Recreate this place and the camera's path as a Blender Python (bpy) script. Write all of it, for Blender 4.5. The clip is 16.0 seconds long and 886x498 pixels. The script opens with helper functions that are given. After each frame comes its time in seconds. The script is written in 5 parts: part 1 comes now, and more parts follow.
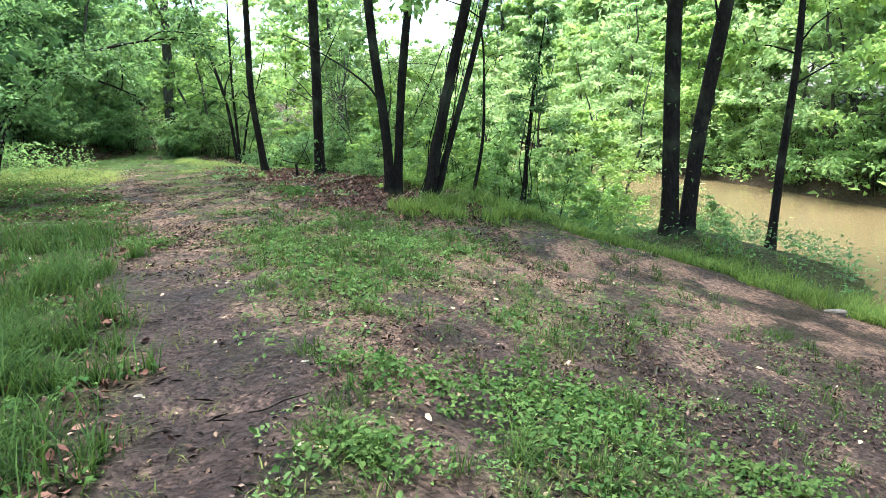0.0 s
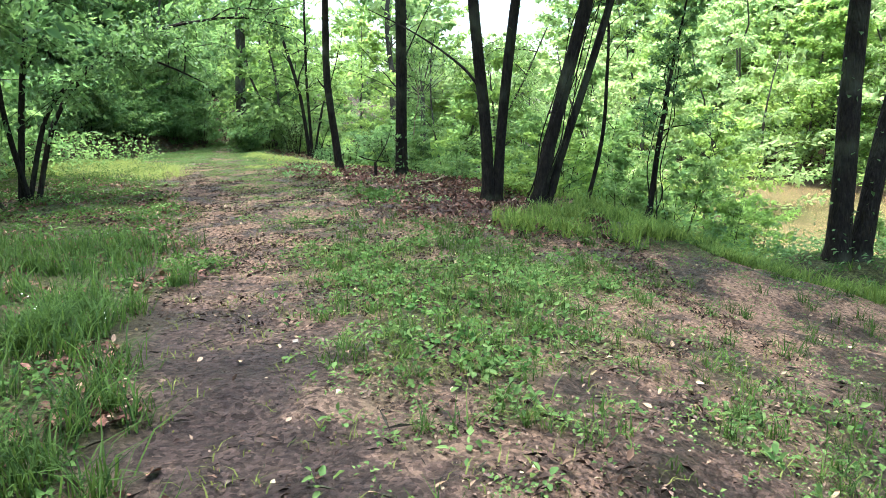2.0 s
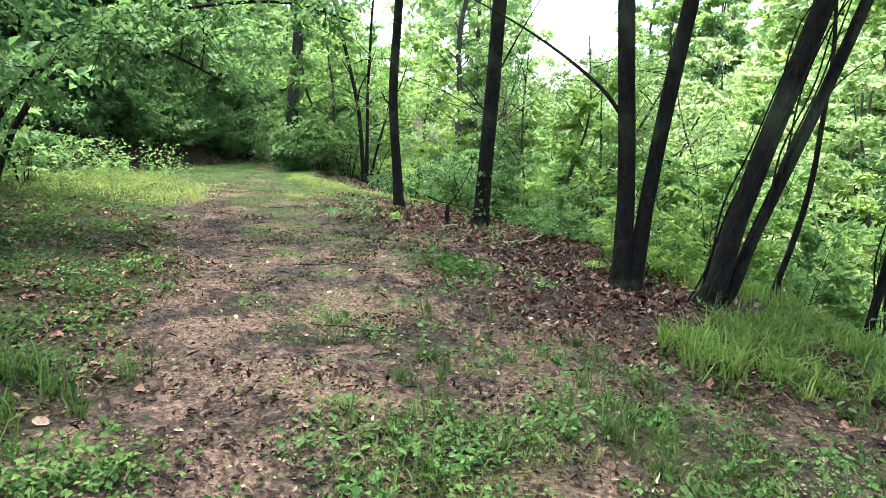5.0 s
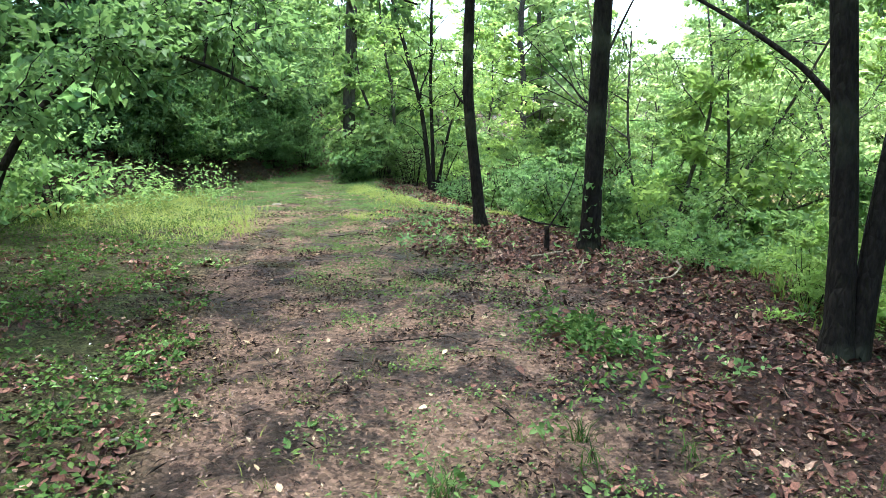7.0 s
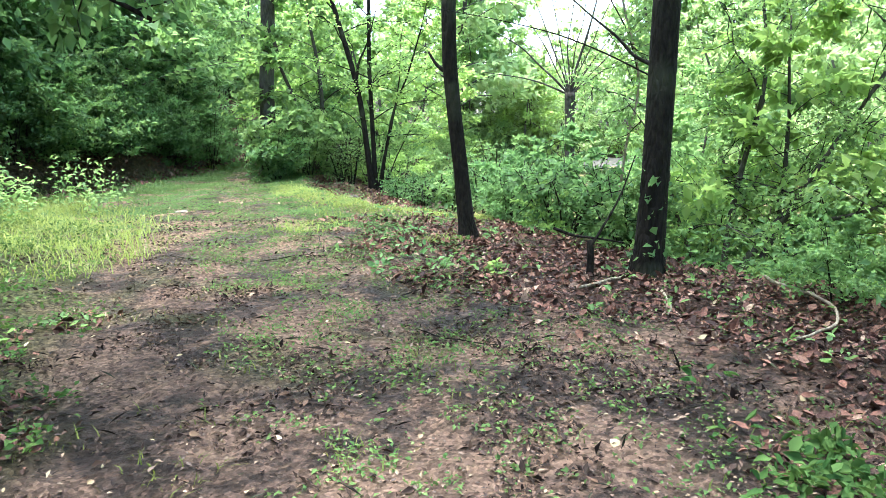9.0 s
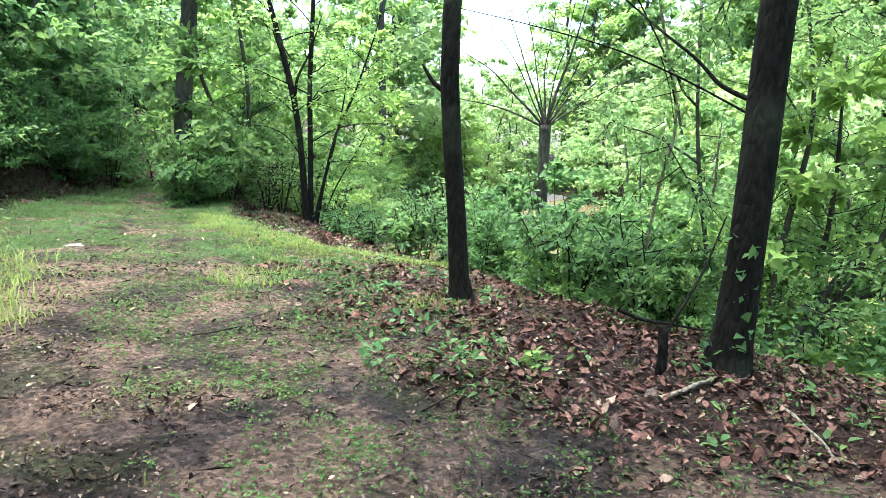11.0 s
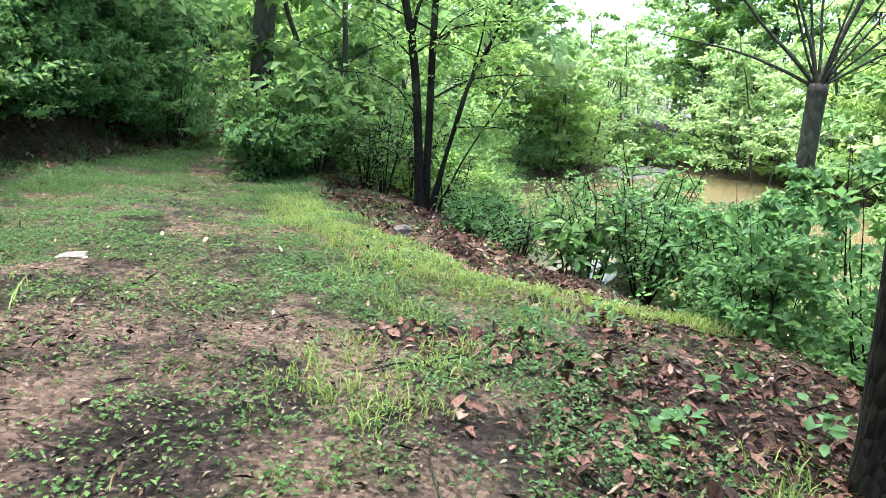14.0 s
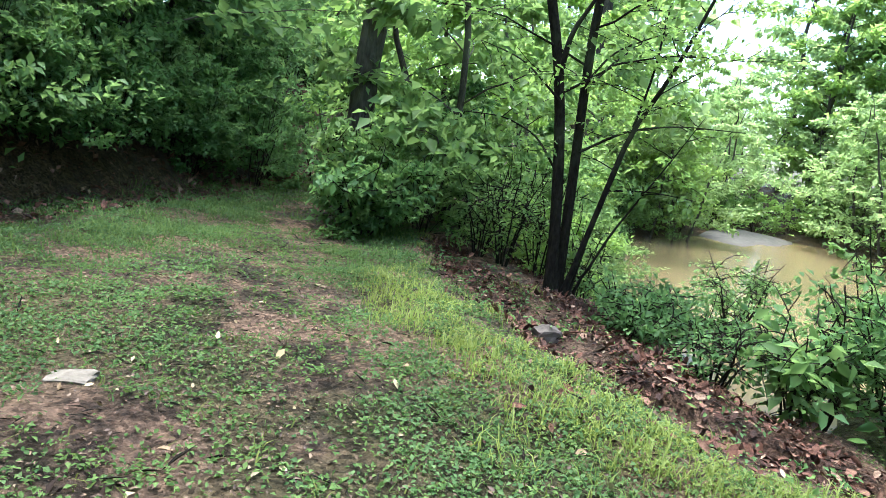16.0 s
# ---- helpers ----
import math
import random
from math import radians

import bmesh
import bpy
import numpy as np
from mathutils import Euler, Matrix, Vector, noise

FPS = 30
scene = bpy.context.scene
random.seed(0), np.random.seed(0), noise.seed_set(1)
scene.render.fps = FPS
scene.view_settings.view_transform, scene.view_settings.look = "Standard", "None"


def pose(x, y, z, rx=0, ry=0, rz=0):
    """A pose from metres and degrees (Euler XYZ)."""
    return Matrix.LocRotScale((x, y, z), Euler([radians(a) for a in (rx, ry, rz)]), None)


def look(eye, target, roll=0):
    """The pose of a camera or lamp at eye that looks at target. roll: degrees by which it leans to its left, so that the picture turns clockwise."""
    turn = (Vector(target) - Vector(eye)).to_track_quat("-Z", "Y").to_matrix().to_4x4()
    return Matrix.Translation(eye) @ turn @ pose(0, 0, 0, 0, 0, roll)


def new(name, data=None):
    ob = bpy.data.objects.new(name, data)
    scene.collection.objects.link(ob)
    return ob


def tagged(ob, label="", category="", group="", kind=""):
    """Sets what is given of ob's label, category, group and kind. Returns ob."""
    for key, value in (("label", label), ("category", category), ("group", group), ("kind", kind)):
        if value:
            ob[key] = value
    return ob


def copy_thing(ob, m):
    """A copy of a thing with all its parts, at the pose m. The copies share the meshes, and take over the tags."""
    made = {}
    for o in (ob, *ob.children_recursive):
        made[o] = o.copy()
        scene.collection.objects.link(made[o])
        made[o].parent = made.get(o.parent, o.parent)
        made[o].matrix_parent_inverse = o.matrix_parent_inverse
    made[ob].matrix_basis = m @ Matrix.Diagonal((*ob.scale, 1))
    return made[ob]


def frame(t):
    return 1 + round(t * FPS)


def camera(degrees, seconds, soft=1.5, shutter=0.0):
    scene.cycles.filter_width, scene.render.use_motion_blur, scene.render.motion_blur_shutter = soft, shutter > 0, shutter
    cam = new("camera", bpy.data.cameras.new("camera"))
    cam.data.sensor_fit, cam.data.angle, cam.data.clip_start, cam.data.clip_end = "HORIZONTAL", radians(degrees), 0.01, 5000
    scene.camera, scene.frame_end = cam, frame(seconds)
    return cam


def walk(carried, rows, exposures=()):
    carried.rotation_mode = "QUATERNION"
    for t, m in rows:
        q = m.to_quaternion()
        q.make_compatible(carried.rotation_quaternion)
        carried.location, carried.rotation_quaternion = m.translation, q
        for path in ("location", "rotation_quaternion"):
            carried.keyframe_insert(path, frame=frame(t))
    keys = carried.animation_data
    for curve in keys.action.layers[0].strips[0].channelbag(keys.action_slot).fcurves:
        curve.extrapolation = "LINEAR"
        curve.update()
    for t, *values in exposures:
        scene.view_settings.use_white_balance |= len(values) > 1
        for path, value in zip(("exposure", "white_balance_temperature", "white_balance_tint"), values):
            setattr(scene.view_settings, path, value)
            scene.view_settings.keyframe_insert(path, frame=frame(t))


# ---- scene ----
cam = camera(66.0, 16.0, soft=0.6)
PATH = [
    (0, (1.704, 0.701, 1.589), (1.468, 2.644, 1.179), -2.2),
    (0.5, (1.453, 1.323, 1.506), (1.141, 3.257, 1.1), -3.1),
    (1, (1.193, 1.876, 1.5), (0.812, 3.798, 1.097), -3.1),
    (1.5, (0.919, 2.356, 1.513), (0.527, 4.276, 1.114), -2.1),
    (2, (0.731, 2.832, 1.479), (0.312, 4.744, 1.068), -1.4),
    (2.5, (0.54, 3.39, 1.456), (0.101, 5.293, 1.025), 0.4),
    (3, (0.278, 4.018, 1.471), (-0.15, 5.923, 1.038), 1.9),
    (3.5, (0.063, 4.674, 1.467), (-0.395, 6.573, 1.038), 1.7),
    (4, (-0.251, 5.278, 1.445), (-0.737, 7.18, 1.061), 3.0),
    (4.5, (-0.483, 5.866, 1.437), (-0.991, 7.769, 1.091), 2.3),
    (4.7, (-0.59, 6.068, 1.487), (-1.121, 7.965, 1.143), 2.5),
    (6.8, (-1.807, 8.247, 1.671), (-2.495, 10.089, 1.305), 0.1),
    (7, (-1.918, 8.403, 1.708), (-2.636, 10.233, 1.338), -0.8),
    (7.5, (-2.476, 9.121, 1.63), (-3.194, 10.953, 1.272), -1.2),
    (8, (-2.926, 9.838, 1.576), (-3.597, 11.682, 1.191), -1.6),
    (8.5, (-3.422, 10.409, 1.503), (-3.998, 12.276, 1.079), 0.8),
    (9, (-3.717, 10.943, 1.473), (-4.193, 12.847, 1.086), -1.1),
    (9.2, (-3.844, 11.171, 1.5), (-4.299, 13.08, 1.113), -1.4),
    (11.3, (-5.077, 12.931, 1.507), (-5.257, 14.899, 1.2), 2.1),
    (11.5, (-5.164, 13.215, 1.464), (-5.339, 15.182, 1.148), 1.7),
    (12, (-5.44, 13.823, 1.501), (-5.627, 15.783, 1.15), 2.7),
    (12.5, (-5.772, 14.46, 1.489), (-5.984, 16.413, 1.117), 3.8),
    (13, (-6.095, 15.127, 1.429), (-6.411, 17.061, 1.03), 3.1),
    (13.5, (-6.471, 15.737, 1.367), (-6.846, 17.654, 0.94), 5.8),
    (14, (-6.717, 16.243, 1.393), (-7.115, 18.155, 0.963), 4.4),
    (14.5, (-7.092, 16.864, 1.384), (-7.543, 18.767, 0.967), 4.7),
    (15, (-7.464, 17.342, 1.382), (-7.964, 19.242, 1.006), 6.4),
    (15.5, (-7.738, 17.815, 1.365), (-8.289, 19.708, 1.031), 6.9),
    (16, (-7.996, 18.234, 1.366), (-8.603, 20.111, 1.039), 7.6),
]
walk(cam, [(t, look(e, g, r)) for t, e, g, r in PATH], exposures=[(0, 2.65, 5900, 4), (2.5, 2.8, 6050, 4), (4.5, 2.8, 6100, 4), (7, 2.68, 5950, 4), (8, 2.95, 5900, 4), (9, 3.1, 5800, 4), (12.5, 2.8, 5780, 4), (14.5, 2.78, 5780, 4), (16, 2.52, 5780, 4)])

# ---- world and sun ----
SUN_EL, SUN_AZ = 80.0, -60.0   # degrees; azimuth from +y towards +x
world = bpy.data.worlds.new("overcast_sky")
scene.world = world
world.use_nodes = True
wn = world.node_tree
sky = wn.nodes.new("ShaderNodeTexSky")
sky.sky_type = "NISHITA"
sky.sun_disc = False
sky.sun_elevation = radians(SUN_EL)
sky.sun_rotation = radians(SUN_AZ)
sky.air_density, sky.dust_density, sky.ozone_density = 1.0, 3.0, 1.0
wn.nodes["Background"].inputs[1].default_value = 0.15
wn.links.new(sky.outputs[0], wn.nodes["Background"].inputs[0])
sun = new("sun", bpy.data.lights.new("sun", "SUN"))
sun.data.energy, sun.data.angle, sun.data.color = 1.5, radians(28), (1.0, 0.97, 0.91)
_e, _a = radians(SUN_EL), radians(SUN_AZ)
sun.matrix_world = look((0, 0, 30), (-math.sin(_a) * math.cos(_e) * 9, -math.cos(_a) * math.cos(_e) * 9, 30 - math.sin(_e) * 9))

# ---- materials ----
def mat(name):
    m = bpy.data.materials.new(name)
    m.use_nodes = True
    nt = m.node_tree
    return m, nt, nt.nodes["Principled BSDF"]


def node(nt, kind, **vals):
    n = nt.nodes.new(kind)
    for k, v in vals.items():
        if k in n.inputs:
            n.inputs[k].default_value = v
    return n


def ramp(nt, src, stops):
    r = nt.nodes.new("ShaderNodeValToRGB")
    els = r.color_ramp.elements
    while len(els) < len(stops):
        els.new(0.5)
    for e, (p, c) in zip(els, stops):
        e.position, e.color = p, (*c, 1)
    nt.links.new(src, r.inputs[0])
    return r


def mixc(nt, fac, a, b):
    m = nt.nodes.new("ShaderNodeMix")
    m.data_type = "RGBA"
    for s, i in ((fac, 0), (a, 6), (b, 7)):
        if isinstance(s, (int, float)):
            m.inputs[i].default_value = s
        elif isinstance(s, tuple):
            m.inputs[i].default_value = (*s, 1)
        else:
            nt.links.new(s, m.inputs[i])
    return m.outputs[2]


def bump(nt, bsdf, src, strength, dist):
    b = node(nt, "ShaderNodeBump", Strength=strength, Distance=dist)
    nt.links.new(src, b.inputs["Height"])
    nt.links.new(b.outputs[0], bsdf.inputs["Normal"])


def noise_tex(nt, scale, detail=4.0, rough=0.55, vec=None):
    n = node(nt, "ShaderNodeTexNoise", Scale=scale, Detail=detail, Roughness=rough)
    if vec is not None:
        nt.links.new(vec, n.inputs["Vector"])
    return n


def where(nt):
    return nt.nodes.new("ShaderNodeNewGeometry").outputs["Position"]


def leaf_mat(name, dark, light, glow=0.45, rough=0.5):
    """Thin leaf: diffuse and gloss on top, light coming through."""
    m, nt, b = mat(name)
    g = nt.nodes.new("ShaderNodeNewGeometry")
    oi = nt.nodes.new("ShaderNodeObjectInfo")
    mid = tuple((a + c) / 2 for a, c in zip(dark, light))
    r = ramp(nt, g.outputs["Random Per Island"], [(0.0, dark), (0.55, mid), (1.0, light)])
    n = noise_tex(nt, 0.9, 2, vec=g.outputs["Position"])
    hs = node(nt, "ShaderNodeHueSaturation", Saturation=1.0)
    ma = node(nt, "ShaderNodeMapRange")
    ma.inputs["From Min"].default_value, ma.inputs["From Max"].default_value = 0.3, 0.7
    ma.inputs["To Min"].default_value, ma.inputs["To Max"].default_value = 0.75, 1.25
    nt.links.new(n.outputs[0], ma.inputs[0])
    nt.links.new(ma.outputs[0], hs.inputs["Value"])
    mh = node(nt, "ShaderNodeMapRange")
    mh.inputs["To Min"].default_value, mh.inputs["To Max"].default_value = 0.48, 0.502
    nt.links.new(oi.outputs["Random"], mh.inputs[0])
    nt.links.new(mh.outputs[0], hs.inputs["Hue"])
    nt.links.new(r.outputs[0], hs.inputs["Color"])
    nt.links.new(hs.outputs[0], b.inputs["Base Color"])
    b.inputs["Roughness"].default_value = rough
    b.inputs["Specular IOR Level"].default_value = 0.22 if rough < 0.7 else 0.1
    tr = nt.nodes.new("ShaderNodeBsdfTranslucent")
    warm = mixc(nt, 0.35, hs.outputs[0], tuple(min(1, c * 1.7) for c in (light[0] * 1.15, light[1], light[2] * 0.75)))
    nt.links.new(warm, tr.inputs[0])
    mx = nt.nodes.new("ShaderNodeMixShader")
    mx.inputs[0].default_value = glow
    nt.links.new(b.outputs[0], mx.inputs[1])
    nt.links.new(tr.outputs[0], mx.inputs[2])
    nt.links.new(mx.outputs[0], nt.nodes["Material Output"].inputs[0])
    return m


LEAF_SPRING = leaf_mat("leaf_spring_green", (0.135, 0.255, 0.07), (0.30, 0.46, 0.14), 0.64)
LEAF_FRESH = leaf_mat("leaf_fresh_green", (0.098, 0.19, 0.064), (0.22, 0.36, 0.128), 0.56)
LEAF_DEEP = leaf_mat("leaf_deep_green", (0.06, 0.138, 0.052), (0.158, 0.29, 0.106), 0.54)
# pale leaf, lightened further so its colour carries the distant haze
LEAF_PALE_HAZE = leaf_mat("leaf_pale_green_haze", (0.19, 0.315, 0.13), (0.34, 0.48, 0.215), 0.64)
GRASS = leaf_mat("grass_blades", (0.009, 0.028, 0.007), (0.066, 0.124, 0.028), 0.33, 0.75)
GRASS_YELLOW = leaf_mat("grass_yellow_green", (0.12, 0.185, 0.04), (0.25, 0.315, 0.085), 0.4)
GRASS_LAWN = leaf_mat("lawn_blades", (0.05, 0.11, 0.034), (0.145, 0.225, 0.075), 0.38, 0.75)
GRASS_BANK = leaf_mat("bank_grass_blades", (0.05, 0.105, 0.022), (0.21, 0.30, 0.075), 0.42, 0.7)
GRASS_DRY = leaf_mat("olive_short_grass", (0.055, 0.08, 0.02), (0.16, 0.185, 0.055), 0.3, 0.8)
CLOVER = leaf_mat("clover_leaves", (0.04, 0.095, 0.036), (0.12, 0.205, 0.085), 0.35, 0.75)
WEED_BRIGHT = leaf_mat("bright_weed_leaves", (0.07, 0.16, 0.055), (0.15, 0.27, 0.10), 0.4, 0.6)
# weed green, darkened to hold the shade that lies on the verge
WEED = leaf_mat("weed_leaves", (0.026, 0.072, 0.018), (0.095, 0.165, 0.045), 0.3, 0.8)


def bark_mat(name, dark, light, scale=1.0):
    m, nt, b = mat(name)
    tc = nt.nodes.new("ShaderNodeTexCoord").outputs["Object"]
    mp = node(nt, "ShaderNodeMapping")
    mp.inputs["Scale"].default_value = (16 * scale, 16 * scale, 5.0 * scale)
    nt.links.new(tc, mp.inputs[0])
    n = noise_tex(nt, 1.6, 7, 0.65, mp.outputs[0])
    v = node(nt, "ShaderNodeTexVoronoi", Scale=1.5)
    v.feature = "DISTANCE_TO_EDGE"
    nt.links.new(mp.outputs[0], v.inputs["Vector"])
    big = noise_tex(nt, 1.3, 3, 0.5, tc)
    base = ramp(nt, n.outputs[0], [(0.3, dark), (0.72, light)])
    lich = ramp(nt, big.outputs[0], [(0.52, (0, 0, 0)), (0.72, (1, 1, 1))])
    col = mixc(nt, lich.outputs[0], base.outputs[0], tuple(0.55 * c + 0.45 * d for c, d in zip(light, (0.12, 0.14, 0.08))))
    nt.links.new(col, b.inputs["Base Color"])
    b.inputs["Roughness"].default_value = 0.95
    b.inputs["Specular IOR Level"].default_value = 0.12
    h = nt.nodes.new("ShaderNodeMath")
    h.operation = "MULTIPLY"
    nt.links.new(n.outputs[0], h.inputs[0])
    nt.links.new(v.outputs[0], h.inputs[1])
    bump(nt, b, h.outputs[0], 1.0, 0.06)
    return m


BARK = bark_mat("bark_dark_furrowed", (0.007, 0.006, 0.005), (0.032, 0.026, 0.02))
BARK_GREY = bark_mat("bark_grey", (0.035, 0.031, 0.026), (0.12, 0.105, 0.088), 0.8)
BARK_PALE = bark_mat("deadwood_pale", (0.17, 0.13, 0.09), (0.42, 0.35, 0.26), 1.5)

# soil: layers over bare clay chosen by a colour attribute (r wet mud, g grown over, b leaf mould)
SOIL, nt, b = mat("trail_soil")
pos = where(nt)
att = nt.nodes.new("ShaderNodeAttribute")
att.attribute_name = "cover"
sep = nt.nodes.new("ShaderNodeSeparateColor")
nt.links.new(att.outputs["Color"], sep.inputs[0])
n1, n2, n3 = noise_tex(nt, 1.15, 7, 0.62, pos), noise_tex(nt, 8, 8, 0.7, pos), noise_tex(nt, 45, 5, 0.75, pos)
patch = mixc(nt, 0.33, n1.outputs[0], n2.outputs[0])
clay = ramp(nt, patch, [(0.42, (0.05, 0.036, 0.03)), (0.465, (0.10, 0.068, 0.053)), (0.495, (0.175, 0.112, 0.083)), (0.54, (0.285, 0.183, 0.132))])
grit = node(nt, "ShaderNodeTexVoronoi", Scale=42.0)
nt.links.new(pos, grit.inputs["Vector"])
gsep = nt.nodes.new("ShaderNodeSeparateColor")
nt.links.new(grit.outputs["Color"], gsep.inputs[0])
gm = mixc(nt, 0.4, n3.outputs[0], gsep.outputs[0])
# grain of the soil; the dark end also paints shade in small crevices
fine = ramp(nt, gm, [(0.25, (0.35, 0.34, 0.33)), (0.42, (0.8, 0.79, 0.78)), (0.56, (1.1, 1.1, 1.1)), (0.75, (1.8, 1.75, 1.7))])
mul = nt.nodes.new("ShaderNodeMix")
mul.data_type, mul.blend_type = "RGBA", "MULTIPLY"
mul.inputs[0].default_value = 1
moss = ramp(nt, n2.outputs[0], [(0.3, (0.05, 0.044, 0.024)), (0.55, (0.085, 0.09, 0.036)), (0.75, (0.12, 0.14, 0.05))])
mud = ramp(nt, patch, [(0.42, (0.058, 0.041, 0.037)), (0.52, (0.088, 0.061, 0.053)), (0.555, (0.12, 0.082, 0.068)), (0.585, (0.235, 0.158, 0.118))])
mould = ramp(nt, n2.outputs[0], [(0.3, (0.032, 0.019, 0.014)), (0.55, (0.085, 0.048, 0.034)), (0.75, (0.15, 0.088, 0.06))])
c = mixc(nt, sep.outputs[0], clay.outputs[0], mud.outputs[0])
c = mixc(nt, sep.outputs[1], c, moss.outputs[0])
c = mixc(nt, sep.outputs[2], c, mould.outputs[0])
nt.links.new(c, mul.inputs[6])
nt.links.new(fine.outputs[0], mul.inputs[7])
nt.links.new(mul.outputs[2], b.inputs["Base Color"])
rr = ramp(nt, n1.outputs[0], [(0.36, (0.4, 0.4, 0.4)), (0.6, (0.9, 0.9, 0.9))])
nt.links.new(rr.outputs[0], b.inputs["Roughness"])
b.inputs["Specular IOR Level"].default_value = 0.12
bm_ = nt.nodes.new("ShaderNodeMath")
bm_.operation = "ADD"
nt.links.new(n2.outputs[0], bm_.inputs[0])
nt.links.new(n3.outputs[0], bm_.inputs[1])
clod = node(nt, "ShaderNodeTexVoronoi", Scale=16.0)
nt.links.new(pos, clod.inputs["Vector"])
bm2 = nt.nodes.new("ShaderNodeMath")
bm2.operation = "MULTIPLY_ADD"
nt.links.new(clod.outputs[0], bm2.inputs[0])
bm2.inputs[1].default_value = 0.9
nt.links.new(bm_.outputs[0], bm2.inputs[2])
bump(nt, b, bm2.outputs[0], 1.0, 0.10)

WATER, nt, b = mat("muddy_water")
pos = where(nt)
nz = noise_tex(nt, 0.25, 3, 0.5, pos)
r = ramp(nt, nz.outputs[0], [(0.3, (0.15, 0.108, 0.05)), (0.7, (0.19, 0.14, 0.072))])
nt.links.new(r.outputs[0], b.inputs["Base Color"])
b.inputs["Roughness"].default_value = 0.22
b.inputs["IOR"].default_value = 1.33
rip = noise_tex(nt, 2.5, 3, 0.5, pos)
bump(nt, b, rip.outputs[0], 0.12, 0.05)

LITTER, nt, b = mat("dead_leaves")
g = nt.nodes.new("ShaderNodeNewGeometry")
r = ramp(nt, g.outputs["Random Per Island"], [(0.0, (0.03, 0.015, 0.012)), (0.3, (0.09, 0.042, 0.031)), (0.65, (0.165, 0.076, 0.053)), (0.9, (0.215, 0.115, 0.082)), (1.0, (0.36, 0.25, 0.18))])
sp = noise_tex(nt, 55, 5, 0.7, g.outputs["Position"])
spr = ramp(nt, sp.outputs[0], [(0.3, (0.35, 0.33, 0.32)), (0.5, (0.95, 0.95, 0.95)), (0.7, (1.45, 1.4, 1.35))])
mu = nt.nodes.new("ShaderNodeMix")
mu.data_type, mu.blend_type = "RGBA", "MULTIPLY"
mu.inputs[0].default_value = 1
nt.links.new(r.outputs[0], mu.inputs[6])
nt.links.new(spr.outputs[0], mu.inputs[7])
nt.links.new(mu.outputs[2], b.inputs["Base Color"])
b.inputs["Specular IOR Level"].default_value = 0.2
b.inputs["Roughness"].default_value = 0.7
bump(nt, b, sp.outputs[0], 0.6, 0.02)

PALE_LEAF, nt, b = mat("pale_fallen_leaves")
g = nt.nodes.new("ShaderNodeNewGeometry")
r = ramp(nt, g.outputs["Random Per Island"], [(0.0, (0.16, 0.09, 0.05)), (0.5, (0.3, 0.22, 0.11)), (1.0, (0.46, 0.38, 0.22))])
nt.links.new(r.outputs[0], b.inputs["Base Color"])
b.inputs["Roughness"].default_value = 0.6

MULCH, nt, b = mat("wet_dark_leaf_bits")
g = nt.nodes.new("ShaderNodeNewGeometry")
r = ramp(nt, g.outputs["Random Per Island"], [(0.0, (0.014, 0.009, 0.007)), (0.7, (0.045, 0.027, 0.02)), (0.95, (0.10, 0.06, 0.04)), (1.0, (0.2, 0.14, 0.09))])
nt.links.new(r.outputs[0], b.inputs["Base Color"])
b.inputs["Roughness"].default_value = 0.8
b.inputs["Specular IOR Level"].default_value = 0.15

CHIPS, nt, b = mat("tan_leaf_chips")
g = nt.nodes.new("ShaderNodeNewGeometry")
r = ramp(nt, g.outputs["Random Per Island"], [(0.0, (0.05, 0.028, 0.02)), (0.6, (0.115, 0.068, 0.045)), (0.95, (0.19, 0.125, 0.078)), (1.0, (0.30, 0.24, 0.15))])
nt.links.new(r.outputs[0], b.inputs["Base Color"])
b.inputs["Roughness"].default_value = 0.7


def stone_mat(name, dark, light, scale):
    m, nt, b = mat(name)
    pos = where(nt)
    n = noise_tex(nt, scale, 6, 0.6, pos)
    r = ramp(nt, n.outputs[0], [(0.3, dark), (0.7, light)])
    nt.links.new(r.outputs[0], b.inputs["Base Color"])
    b.inputs["Roughness"].default_value = 0.85
    bump(nt, b, n.outputs[0], 0.5, 0.02)
    return m


STONE = stone_mat("pale_stone", (0.1, 0.083, 0.066), (0.21, 0.178, 0.145), 14)
ROCK = stone_mat("grey_brown_rock", (0.05, 0.04, 0.035), (0.15, 0.118, 0.1), 9)
SAND = stone_mat("pale_sand_gravel", (0.07, 0.062, 0.054), (0.13, 0.118, 0.103), 3)
PETAL, nt, b = mat("white_petals")
b.inputs["Base Color"].default_value = (0.8, 0.8, 0.76, 1)
b.inputs["Roughness"].default_value = 0.6

# ---- lie of the land ----
WATER_Z = -1.9
# right shoulder of the trail: x, y, shelf width, shelf slope, bank slope
SHOULDER = [(3.2, -8, 4.6, .26, .22), (1.0, 3, 4.6, .26, .22), (-0.3, 8.5, 4.6, .22, .22), (-1.6, 11.8, 3.0, .07, .4), (-3.3, 14.6, 3.0, .01, .6),
            (-4.9, 17.2, 2.1, .01, .7), (-6.5, 19.4, 2.0, .05, .6), (-8.0, 21.9, 2.3, .19, .5), (-9.6, 24.5, 1.9, .24, .55),
            (-10.7, 27, .8, .2, 1.1), (-11.4, 31, 1.2, .2, 1.1), (-12.5, 40, 1.5, .2, 1.0), (-14, 60, 2, .2, .8)]
